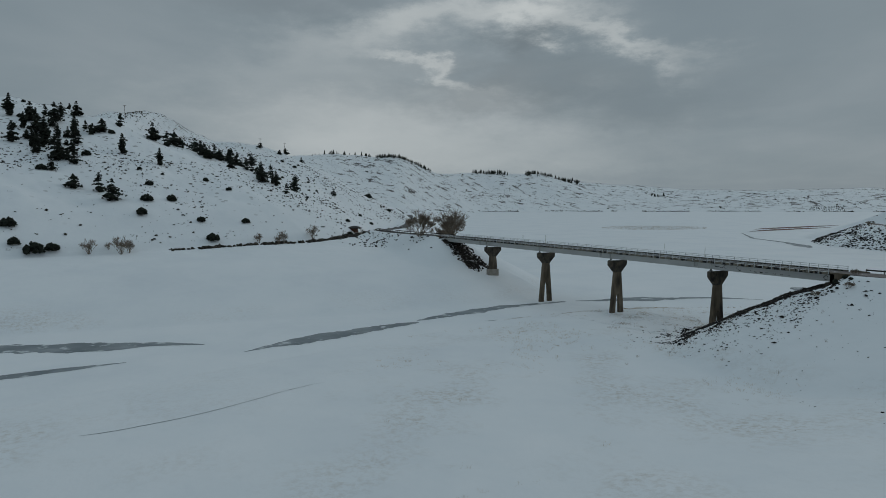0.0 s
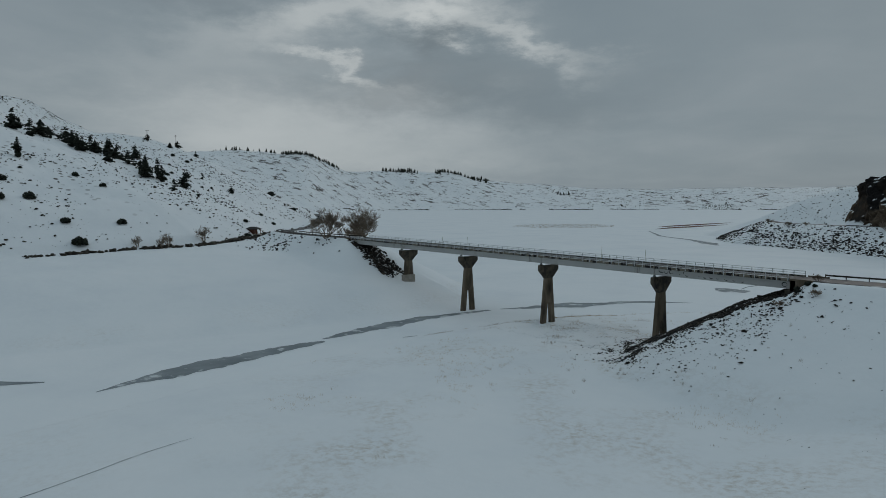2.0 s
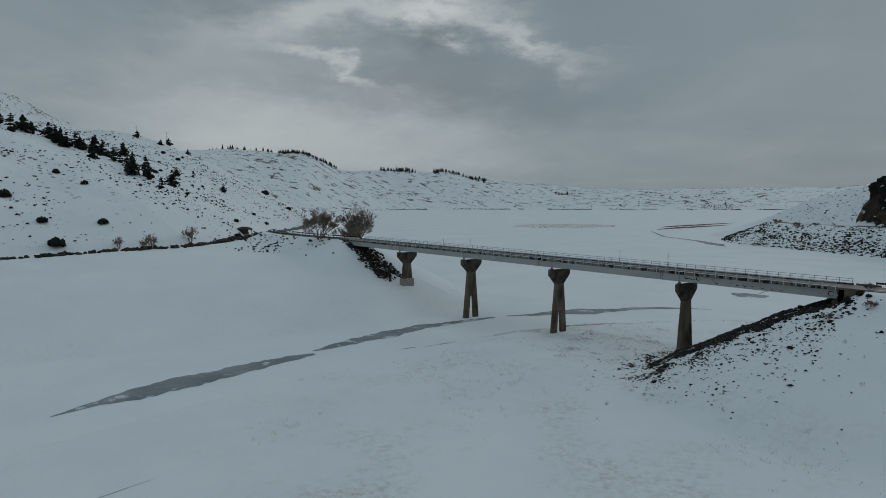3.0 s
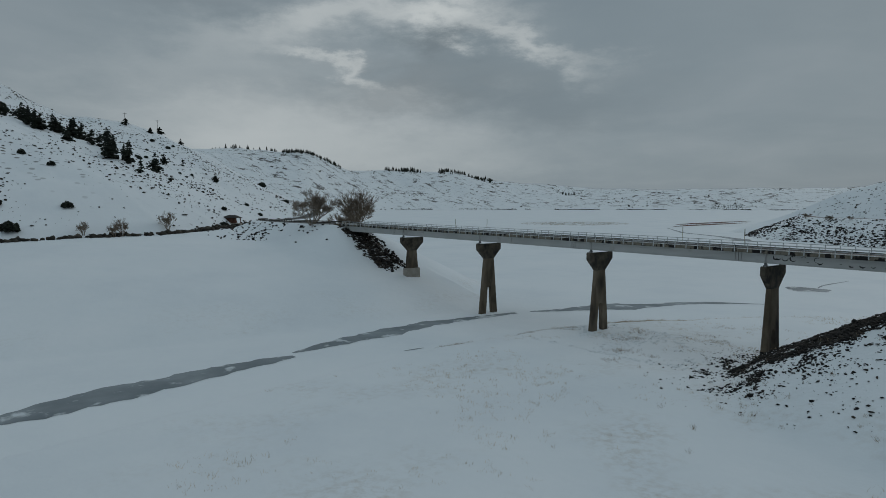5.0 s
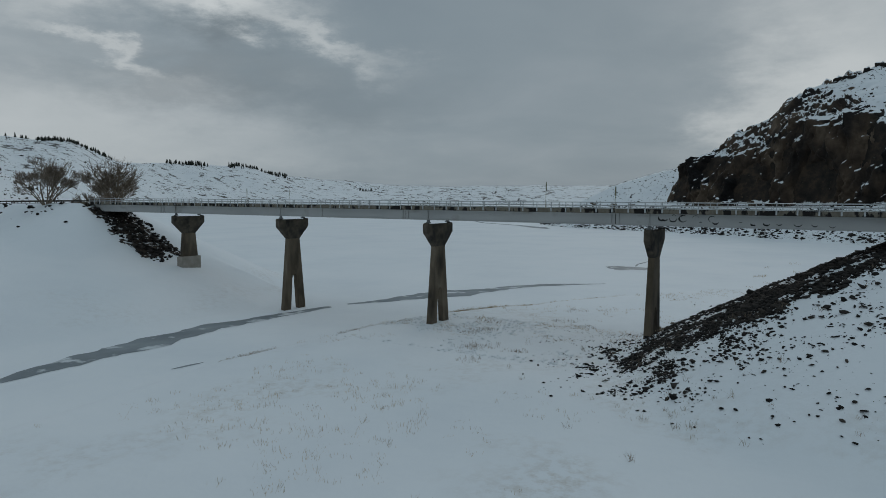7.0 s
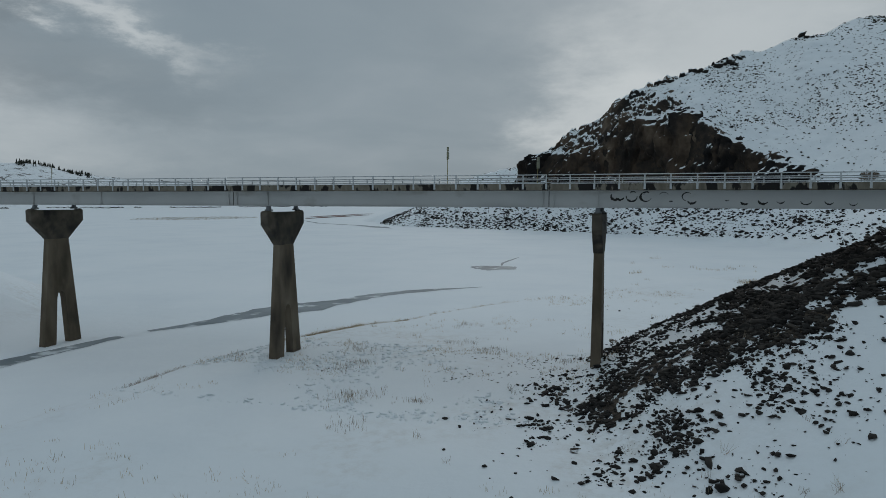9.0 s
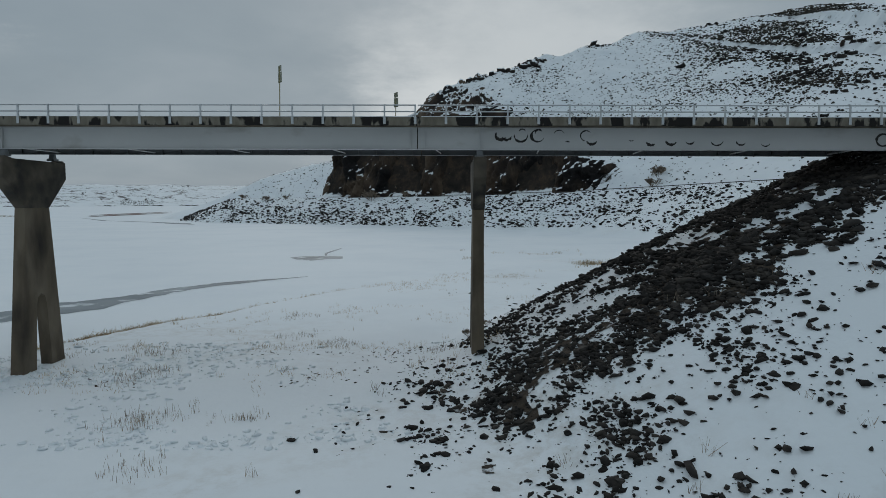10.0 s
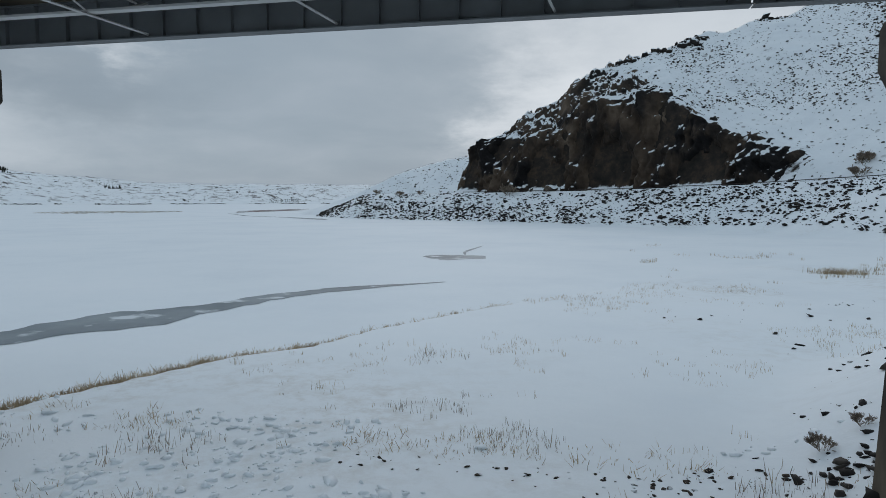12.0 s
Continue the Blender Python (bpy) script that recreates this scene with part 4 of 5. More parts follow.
# ---- crag ----
def crag_face():
    """The cut rock face above the lake road and the broken shoulder above it: buttresses, ledges and steps that hold snow."""
    corners = [Vector(p[:2]) for p in ROAD_EAST[4:10]]
    seg = [(b - a).length for a, b in zip(corners[:-1], corners[1:])]
    along = np.arange(30.0, sum(seg) - 28.0, 0.6)
    knots = np.concatenate([[0], np.cumsum(seg)])
    px, py = (np.interp(along, knots, [c[k] for c in corners]) for k in (0, 1))
    for _ in range(120):
        px[1:-1], py[1:-1] = (px[:-2] + 2 * px[1:-1] + px[2:]) / 4, (py[:-2] + 2 * py[1:-1] + py[2:]) / 4
    tx, ty = np.gradient(px), np.gradient(py)
    ln = np.hypot(tx, ty)
    nx, ny = ty / ln, -tx / ln
    offs = np.concatenate([np.linspace(4.9, 7.5, 5), np.linspace(7.8, 24, 60), np.linspace(24.7, 105, 100)])
    off, u = np.meshgrid(offs, along, indexing="ij")
    x, y = px[None] + nx[None] * off, py[None] + ny[None] * off
    z = height(x, y)
    face = smooth(5.5, 8.5, off) * smooth(27, 20, off) * smooth(1.0, 8.0, cliff_boost(x))
    crack = 13.0 * fbm(u, z * 0.5, 13, 7, 51) - 10.0 * np.abs(fbm(u, z * 0.22, 17, 5, 53)) + 4.5 * fbm(u * 1.2, z * 0.9, 4.0, 4, 56)
    shelf = 0.9 * np.abs(((z + 12 * fbm(u, z, 24, 4, 54)) / 11.0) % 1.0 - 0.5)
    push = face * (2.6 + crack + shelf)
    # broken rock on the shoulder: stepped knobs with level, snowy tops
    shoulder = smooth(-88, -74, x) * smooth(34, 6, x) * smooth(16, 24, off) * smooth(103, 88, off)
    spine = np.exp(-((x - 14 + 0.25 * (off - 40)) / 13.0) ** 2) * smooth(16, 24, off) * smooth(95, 70, off)
    ds, _, _ = to_line(x, y, SPUR)
    crest = np.exp(-(ds / 9.0) ** 2) * smooth(0.0, 0.12, fbm(x, y, 30, 3, 58)) * smooth(30, 60, off)
    where = np.clip(np.maximum.reduce([0.8 * shoulder, spine, 0.7 * crest]), 0, 1)
    lump = np.clip(13.0 * (fbm(x, y, 15, 6, 91) + 0.06) + 5.0 * fbm(x, y, 5, 4, 92), 0, 8) * where
    tall = 2.1
    lump = (np.floor(lump / tall) + smooth(0.45, 0.8, lump / tall % 1.0)) * tall
    rim = smooth(4.9, 6.0, off) * smooth(105, 99, off) * smooth(along[0], along[0] + 6, u) * smooth(along[-1], along[-1] - 6, u)
    lift = (0.5 * np.clip(where + face, 0, 1) - 0.2 + lump + face * 2.2 * fbm(u, z, 6, 5, 55) + 0.5 * where * fbm(x, y, 2.5, 3, 93)) * rim - 1.2 * (1 - rim)
    v = np.stack([x - nx[None] * push * rim, y - ny[None] * push * rim, z + lift], -1)
    nd, nu = x.shape
    i = np.arange(nd * nu).reshape(nd, nu)
    f = np.stack([i[:-1, :-1].ravel(), i[1:, :-1].ravel(), i[1:, 1:].ravel(), i[:-1, 1:].ravel()], 1)
    ob = raw_mesh("cliff", v.reshape(-1, 3), f, CLIFF)
    return tagged(ob, "dark brown rock cliff with snowy ledges above the lake road", "cliff", kind="structure")


crag_face()


def crag_rocks(x, y, z):
    de, _, side = to_line(x, y, ROAD_EAST)
    ds, zs, _ = to_line(x, y, SPUR)
    left = 0.35 * smooth(60, 10, x) * smooth(75, 30, de) * smooth(20, 26, de)
    crest = np.exp(-(ds / 7.0) ** 2) * 0.8 * smooth(0.02, 0.22, fbm(x, y, 26, 3, 58))
    patch = smooth(0.04, 0.12, fbm(x, y, 19, 5, 59))
    red = np.exp(-(((x - 212) / 30) ** 2 + ((y - 340) / 60) ** 2)) * 0.8 + np.exp(-(((x - 150) / 14) ** 2 + ((y - 250) / 18) ** 2)) * 0.6
    return np.where((side > 0) & (z > 22), np.maximum(left * patch, np.maximum(crest, red * patch)), 0)


crag_p = sample(-85, 300, 230, 560, 27000, crag_rocks)
tagged(blobs("crag_rock", crag_p, 1.2 + 4.2 * RNG.uniform(0, 1, len(crag_p)) ** 3, OUTCROP, 0.85, 0.42, 0.35, 0.5), "dark jagged outcrops breaking through the snow on the crag", "outcrop", kind="stuff")


knob = sample(-400, -360, -80, -45, 260, lambda x, y, z: np.where(fbm(x, y, 9, 3, 67) > 0.02, 0.5, 0))
tagged(blobs("hilltop_rock", knob, RNG.uniform(0.8, 2.6, len(knob)), OUTCROP, 0.8, 0.4, 0.3), "dark rocks on the snowy hilltop knob", "outcrop", kind="stuff")
# dark thawed spots below the edge of the deck
dx = RNG.uniform(-19, -1.5, 60)
drip = on_ground(dx, 7.4 + RNG.normal(0, 0.5, 60))
tagged(blobs("thaw_spot", drip, 0.08 + 0.3 * RNG.uniform(0, 1, 60) ** 2, EARTH, 0.25, 0.4, 0.3, 0.5), "dark thawed clods below the edge of the deck", "clods", kind="stuff")
under = sample(-44, 1, -3, 9.5, 2600, lambda x, y, z: np.where((z > 0.35) & (z < 4), np.clip(fbm(x, y, 6, 4, 75) * 2.2 - 0.05, 0, 1) * 0.6, 0))
tagged(blobs("thaw_spot", under, RNG.uniform(0.05, 0.22, len(under)), EARTH, 0.35, 0.4, 0.3, 0.5), "dark thawed clods in the thin snow under the bridge", "clods", kind="stuff")


# trampled, clotted snow around the piers
clots = sample(-46, 4, -14, 12, 9000, lambda x, y, z: np.where((z > 0.3) & (z < 4), np.clip(fbm(x, y, 8, 4, 77) * 2.6 + 0.05, 0, 1), 0))
tagged(blobs("snow_clot", clots, 0.1 + 0.42 * RNG.uniform(0, 1, len(clots)) ** 2, SNOW_LOOSE, 0.42, 0.35, 0.4, 0.6), "clotted uneven snow on the flat under the bridge", "snow", kind="stuff")


# sage and stones on the slopes
def east_hill(x, y, z):
    de, _, side = to_line(x, y, ROAD_EAST)
    gully = np.clip(fbm(x, y, 60, 5, 61) * 2.4 + 0.35, 0.12, 1)
    return np.where((z > 20.5) & (de > 8) & (side > 0), gully * (0.7 + 0.3 * smooth(120, 190, x)), 0)


sage_e = sample(-110, 330, 150, 570, 105000, east_hill)
tagged(blobs("sagebrush", sage_e, (0.32 + 1.15 * RNG.uniform(0, 1, len(sage_e)) ** 2.6) * (1 + 0.6 * smooth(130, 200, sage_e[:, 0])), SAGE, 0.6), "dark sagebrush dotted over the snowy hillside", "sagebrush", kind="stuff")
back_s = sample(-210, 60, 490, 680, 5000, lambda x, y, z: np.where(z > 16, 0.6, 0))
tagged(blobs("sagebrush", back_s, 0.4 + 1.3 * RNG.uniform(0, 1, len(back_s)) ** 2, SAGE, 0.6), "dark sagebrush dotted over the snowy hillside", "sagebrush", kind="stuff")


def west_hill(x, y, z):
    patch = np.clip(fbm(x, y, 45, 5, 62) * 2.6 + 0.2, 0.06, 1)
    return np.where(z > 17.5, patch * 0.5, 0)


sage_w = sample(-560, -180, -190, 200, 80000, west_hill)
tagged(blobs("sagebrush", sage_w, 0.24 + 1.1 * RNG.uniform(0, 1, len(sage_w)) ** 3.0, SAGE, 0.6), "dark sagebrush dotted over the snowy hillside", "sagebrush", kind="stuff")
toe_pts = []
for a, b in zip(TOE[1:5], TOE[2:6]):
    n = 260
    t = RNG.uniform(0, 1, n)
    toe_pts.append(np.stack([a[0] + t * (b[0] - a[0]) + RNG.normal(0, 0.8, n), a[1] + t * (b[1] - a[1]) + RNG.normal(0, 1.2, n)], 1))
toe_pts = np.concatenate(toe_pts)
toe_pts = toe_pts[(toe_pts[:, 1] > -100) & (RNG.uniform(0, 1, len(toe_pts)) < 0.55 + 1.1 * fbm(toe_pts[:, 0], toe_pts[:, 1], 9, 3, 63))]
tagged(blobs("brush_row", on_ground(toe_pts[:, 0], toe_pts[:, 1]), 0.5 + 2.0 * RNG.uniform(0, 1, len(toe_pts)) ** 2, SAGE, 0.7, 0.4), "row of dark brush along the old shoreline", "brush", kind="stuff")
far_p = sample(-2400, 300, 700, 3400, 16000, lambda x, y, z: np.where(z > 6, np.clip(fbm(x, y, 160, 5, 64) * 2.2 + 0.25, 0.02, 1), 0))
tagged(blobs("sagebrush", far_p, 1.8 + 6.5 * RNG.uniform(0, 1, len(far_p)) ** 3, SAGE, 0.4, stretch=0.7), "brush and ledges dotted over the far snowy hills", "sagebrush", kind="stuff")
far_w = sample(-2600, -700, 200, 1300, 7000, lambda x, y, z: np.where(z > 6, np.clip(fbm(x, y, 140, 5, 65) * 2.2 + 0.2, 0.02, 1), 0))
tagged(blobs("sagebrush", far_w, 1.0 + 3.0 * RNG.uniform(0, 1, len(far_w)) ** 2.5, SAGE, 0.5, stretch=0.6), "brush and ledges dotted over the far snowy hills", "sagebrush", kind="stuff")


# brush line at the foot of the far hills
yaws = RNG.uniform(18, 61, 2600)
yaws = yaws[fbm(yaws * 40, yaws * 0, 60, 4, 66) > -0.2]
rs = np.interp(yaws, [-180, 0, 20, 35, 45, 55, 62, 75, 180], [2400, 2400, 2600, 2450, 2250, 1950, 1500, 1100, 1500]) + RNG.normal(14, 5, len(yaws))
fx, fy = 40 - np.sin(np.radians(yaws)) * rs, -100 + np.cos(np.radians(yaws)) * rs
tagged(blobs("shore_brush", on_ground(fx, fy), 1.5 + 5 * RNG.uniform(0, 1, len(yaws)) ** 3, SAGE, 0.45, stretch=0.6), "dark brush along the foot of the far hills", "brush", kind="stuff")


# ---- trees ----
def leaf_cloud(points, size, rng, flat=0.5):
    """Small ragged leaf clumps (two crossed triangles and a cap) at the given points."""
    verts, faces = [], []
    for p, s in zip(points, size):
        for _ in range(2):
            a = rng.uniform(0, 2 * math.pi)
            q = Euler((rng.uniform(-0.6, 0.6), rng.uniform(-0.6, 0.6), a)).to_matrix()
            base = len(verts)
            for cx, cy, cz in ((-1, 0, -flat), (1, rng.uniform(-0.5, 0.5), -flat * rng.uniform(0.4, 1.2)), (rng.uniform(-0.4, 0.4), rng.uniform(-0.3, 0.3), flat * 1.3), (0, 1, -flat * 0.4)):
                w = q @ Vector((cx, cy, cz)) * s
                verts.append((p[0] + w.x, p[1] + w.y, p[2] + w.z))
            faces += [(base, base + 1, base + 2), (base + 1, base + 3, base + 2), (base + 3, base, base + 2)]
    return np.array(verts), np.array(faces)


def conifer(seed, tall, wide):
    rng = random.Random(seed)
    tree = thing("pine_tree", "dark green pine standing on the snowy hillside", "tree", group="pines on the hillside")
    bm = bmesh.new()
    rod(bm, (0, 0, -0.6), (0.1, 0.05, tall * 0.5), 0.26, 0.17, 7)
    rod(bm, (0.1, 0.05, tall * 0.5), (0.0, 0.1, tall * 0.96), 0.17, 0.03, 6)
    part("trunk", bm, BARK, tree)
    pts, size = [], []
    tiers = 11
    for k in range(tiers):
        t = k / (tiers - 1)
        z = tall * (0.10 + 0.88 * t)
        r = wide * (1 - t) ** 0.55 * (0.5 + 0.5 * smooth(0, 0.3, t)) * rng.uniform(0.35, 1.25) + 0.3
        n = max(4, int(14 * (1 - t) + 4))
        sway, lean_a = rng.uniform(0, 0.35) * wide * (1 - t), rng.uniform(0, 6.28)
        if rng.random() < 0.18 and 0 < k < tiers - 2:
            continue
        for j in range(n):
            a = 2 * math.pi * j / n + rng.uniform(-0.5, 0.5)
            reach = r * rng.uniform(0.3, 1.2)
            for u in (0.35, 0.7, 1.0):
                if rng.random() < 0.82:
                    pts.append((math.cos(a) * reach * u + math.cos(lean_a) * sway, math.sin(a) * reach * u + math.sin(lean_a) * sway, z - 0.25 * reach * u * u + rng.uniform(-0.2, 0.2)))
                    size.append(rng.uniform(0.5, 1.1) * (1.2 - 0.45 * t))
    v, f = leaf_cloud(pts, size, rng)
    crown = raw_mesh("crown", v, f, PINE)
    crown.parent = tree
    return tree


def place(tree, x, y, scale, turn, dz=0.0):
    m = Matrix.Translation((x, y, z_at(x, y) + dz)) @ Matrix.Rotation(turn, 4, "Z") @ Matrix.Scale(scale, 4)
    ob = copy_thing(tree, m)
    ob.scale = (scale, scale, scale)
    return ob


conifers = [conifer(1, 12.5, 4.3), conifer(2, 11.5, 5.0), conifer(3, 13.5, 3.9), conifer(4, 8.5, 4.4)]
rng = random.Random(5)
STAND_A = [(-294, -155, 1.0), (-334, -147, 1.1), (-292, -141, 1.2), (-317, -144, 1.2), (-270, -137, 1.1), (-353, -123, 0.9), (-320, -126, 1.0), (-237, -131, 0.9), (-232, -121, 0.85), (-218, -117, 0.95), (-289, -105, 0.95), (-323, -112, 1.05), (-347, -100, 0.8), (-336, -83, 1.1), (-272, -89, 0.8), (-351, -68, 1.2)]
STAND_B = [(-330, -76, 0.9), (-332, -59, 0.9), (-320, -58, 0.8), (-324, -46, 0.9), (-331, -37, 0.95), (-362, -15, 0.8), (-269, -27, 0.75), (-299, -29, 0.7), (-253, -26, 0.55), (-336, -135, 1.0), (-341, -157, 1.1), (-458, 42, 0.8), (-331, -11, 0.7), (-474, 62, 0.7), (-316, -56, 0.7), (-321, -117, 0.8)]
used = set()
spots = [(x, y, s * 0.85) for x, y, s in STAND_A + STAND_B]
for cx, cy, n, sp in ((-305, -142, 22, 9), (-275, -134, 9, 6), (-348, -135, 12, 12), (-325, -45, 14, 8), (-290, -25, 8, 9), (-345, -70, 8, 9), (-410, 20, 5, 25)):
    for _ in range(n):
        spots.append((cx + rng.gauss(0, sp * 1.5), cy + rng.gauss(0, sp * 0.8), rng.uniform(0.3, 0.75)))
for k, (x, y, s) in enumerate(spots):
    i = k % 4 if k < 32 else rng.randrange(4)
    turn = rng.uniform(0, 6.28)
    if i not in used:
        used.add(i)
        conifers[i].matrix_basis = Matrix.Translation((x, y, z_at(x, y))) @ Matrix.Rotation(turn, 4, "Z") @ Matrix.Scale(s, 4)
    else:
        place(conifers[i], x, y, s, turn)


def juniper(seed):
    rng = random.Random(seed)
    bush = thing("juniper_bush", "low dark juniper bush in the snow", "bush", group="junipers on the hillside")
    pts, size = [], []
    for _ in range(120):
        a, u = rng.uniform(0, 2 * math.pi), rng.random() ** 0.5
        zz = rng.uniform(0.05, 1.0) * (1 - 0.65 * u * u)
        pts.append((math.cos(a) * u * 1.1, math.sin(a) * u, zz * 1.25))
        size.append(rng.uniform(0.16, 0.34))
    v, f = leaf_cloud(pts, size, rng, 0.7)
    leaf = raw_mesh("foliage", v, f, PINE)
    leaf.parent = bush
    bm = bmesh.new()
    for _ in range(5):
        a = rng.uniform(0, 6.28)
        rod(bm, (0, 0, -0.2), (math.cos(a) * 0.5, math.sin(a) * 0.5, 0.7), 0.06, 0.02, 5)
    part("stems", bm, BARK, bush)
    return bush


junipers = [juniper(11), juniper(12)]
J = [(-238, -99, 1.7), (-221, -92, 2.2), (-217, -103, 2.3), (-201, -83, 1.7), (-202, -63, 1.6), (-188, -81, 2.4), (-204, -107, 2.2), (-423, 105, 2.9), (-279, -123, 2.0), (-256, -69, 1.5), (-180, -147, 3.0), (-194, -155, 2.6), (-256, -143, 2.0), (-396, 112, 2.0), (-183, -153, 2.0), (-181, -141, 2.2)]
# four small copies stand in for dark brown sage at the bridge end
J += [(31.8, -2.8, 0.55), (33.4, -2.2, 0.6), (32.6, -4.4, 0.45), (35.0, -3.2, 0.4)]
for _ in range(34):
    J.append((rng.uniform(-420, -200), rng.uniform(-160, 60), rng.uniform(0.7, 1.6)))
for k, (x, y, s) in enumerate(J):
    if k < 2:
        junipers[k].matrix_basis = Matrix.Translation((x, y, z_at(x, y))) @ Matrix.Scale(s, 4)
    else:
        place(junipers[k % 2], x, y, s, rng.uniform(0, 6.28))


def bare_tree(name, label, seed, tall, stems, spread, twig, depth=4):
    """A leafless tree or shrub with many stems that fork into fine twigs."""
    rng = random.Random(seed)
    tree = thing(name, label, "tree" if tall > 6 else "shrub")
    limbs, fine = bmesh.new(), bmesh.new()

    def grow(p, d, length, r, level):
        q = p + d * length
        rod(limbs if level < 2 else fine, p, q, r, r * 0.66, 5 if level < 2 else 3)
        if level >= depth:
            return
        for _ in range(3 if level < 2 else 4):
            nd = (d + Vector((rng.gauss(0, 0.34), rng.gauss(0, 0.34), rng.gauss(0.12, 0.2)))).normalized()
            grow(p + d * length * rng.uniform(0.55, 1.0), nd, length * rng.uniform(0.55, 0.82), max(r * 0.55, twig), level + 1)

    for _ in range(stems):
        a = rng.uniform(0, 2 * math.pi)
        d = Vector((math.cos(a) * rng.uniform(0.1, spread), math.sin(a) * rng.uniform(0.1, spread), 1)).normalized()
        grow(Vector((math.cos(a) * 0.4 * spread, math.sin(a) * 0.4 * spread, -0.3)), d, tall * rng.uniform(0.26, 0.38), tall * 0.011, 0)
    part("branch_frame", limbs, TWIG, tree)
    part("twig_mass", fine, TWIG, tree)
    return tree


t1 = bare_tree("bare_willow", "leafless grey-brown willow beside the bridge end", 3, 12.5, 13, 0.95, 0.022, 5)
t1.location = (-143, -3.2, z_at(-143, -3.2) - 0.2)
t2 = bare_tree("bare_willow", "large leafless grey-brown willow behind the road", 4, 15.5, 14, 0.9, 0.024, 5)
t2.location = (-145, 14, z_at(-145, 14) - 0.2)
t3 = bare_tree("bare_willow", "leafless grey-brown willow behind the road", 14, 12.0, 11, 0.9, 0.024, 5)
t3.location = (-160, 20, z_at(-160, 20) - 0.2)
sap = bare_tree("bare_sapling", "leafless pale brown sapling on the old shoreline", 6, 6.6, 9, 0.6, 0.022, 4)
SAPS = [(-188, -61, 0.8), (-179.5, -129, 1.0), (-177.6, -118, 1.2), (-187.4, -49.5, 1.0), (-185.5, -52.5, 0.8), (-194, -33, 1.15), (-180, -115, 0.9), (-182, -122, 0.5)]
sap.matrix_basis = Matrix.Translation((SAPS[0][0], SAPS[0][1], z_at(*SAPS[0][:2]))) @ Matrix.Scale(SAPS[0][2], 4)
for x, y, s in SAPS[1:]:
    place(sap, x, y, s, rng.uniform(0, 6.28))
bsh = bare_tree("bare_bush", "leafless brown bush beside the lake road", 8, 4.2, 14, 1.1, 0.032, 4)
BUSHES = [(-52, 357, 2.0), (98, 268, 1.7), (-130, 396, 1.1), (-114, 390, 0.9), (-150, 412, 1.2), (94, 262, 1.4), (122, 150, 1.0), (-30, 352, 1.0), (34, 1, 0.4), (36, -6, 0.4), (31, -9, 0.35), (-0.4, 9.6, 0.2), (1.2, 10.4, 0.16)]
bsh.matrix_basis = Matrix.Translation((BUSHES[0][0], BUSHES[0][1], z_at(*BUSHES[0][:2]))) @ Matrix.Scale(BUSHES[0][2], 4)
for x, y, s in BUSHES[1:]:
    place(bsh, x, y, s, rng.uniform(0, 6.28))


# woods on the far ridges
def far_wood(name, yaw0, yaw1, n, t0, t1, tall):
    verts, faces = [], []
    rng = random.Random(int(yaw0 * 10))
    cx, cy = 40.0, -100.0
    for _ in range(n):
        yaw = rng.uniform(yaw0, yaw1)
        shore = np.interp(yaw, [20, 35, 45, 55, 62, 75], [2600, 2450, 2250, 1950, 1500, 1100])
        deep = np.interp(yaw, [20, 40, 50, 58, 65], [900, 1000, 800, 800, 1000])
        r = shore + deep * rng.uniform(t0, t1)
        x, y = cx - math.sin(radians(yaw)) * r, cy + math.cos(radians(yaw)) * r
        z, h = z_at(x, y), tall * rng.uniform(0.5, 1.2)
        w = h * rng.uniform(0.2, 0.32)
        for lo, hi, rad in ((0.05, 0.55, 1.0), (0.35, 0.8, 0.75), (0.6, 1.05, 0.5)):
            b = len(verts)
            for k in range(5):
                a = k * 1.2566 + rng.uniform(-0.4, 0.4)
                verts.append((x + math.cos(a) * w * rad * rng.uniform(0.7, 1.2), y + math.sin(a) * w * rad, z + h * lo))
            verts.append((x, y, z + h * hi))
            faces += [(b + k, b + (k + 1) % 5, b + 5) for k in range(5)]
    ob = raw_mesh(name, np.array(verts), np.array(faces), PINE)
    return tagged(ob, "dark conifer wood on a far snowy ridge", "woods", kind="stuff")


far_wood("far_woods", 59.2, 64.2, 210, 0.82, 1.0, 12)
far_wood("far_woods", 52.2, 55.4, 70, 0.78, 1.0, 15)
far_wood("far_woods", 45.8, 50.6, 150, 0.74, 1.0, 15)
far_wood("far_woods", 38.6, 39.9, 14, 0.5, 0.6, 15)
far_wood("far_woods", 25.2, 27.6, 130, 0.02, 0.14, 5)
far_wood("far_woods", 64.6, 70.0, 24, 0.9, 1.0, 14)


# ---- dry grass ----
def tufts(name, pos, tall, blades, mat, label, lean=0.35, wide=0.02, spread=0.25):
    n = len(pos)
    m = n * blades
    base = np.repeat(pos, blades, 0) + np.concatenate([RNG.normal(0, spread, (m, 2)), np.full((m, 1), -0.03)], 1)
    h = np.repeat(tall, blades) * RNG.uniform(0.5, 1.15, m)
    a = RNG.uniform(0, 2 * np.pi, m)
    side = np.stack([np.cos(a), np.sin(a), np.zeros(m)], 1) * wide * RNG.uniform(0.6, 1.4, m)[:, None]
    tip = base + np.stack([RNG.normal(0, lean, m) * h, RNG.normal(0, lean, m) * h, h], 1)
    v = np.stack([base - side, base + side, tip + side * 0.4, tip - side * 0.4], 1).reshape(-1, 3)
    f = np.arange(m * 4).reshape(-1, 4)
    return tagged(raw_mesh(name, v, f, mat), label, "grass", kind="stuff")


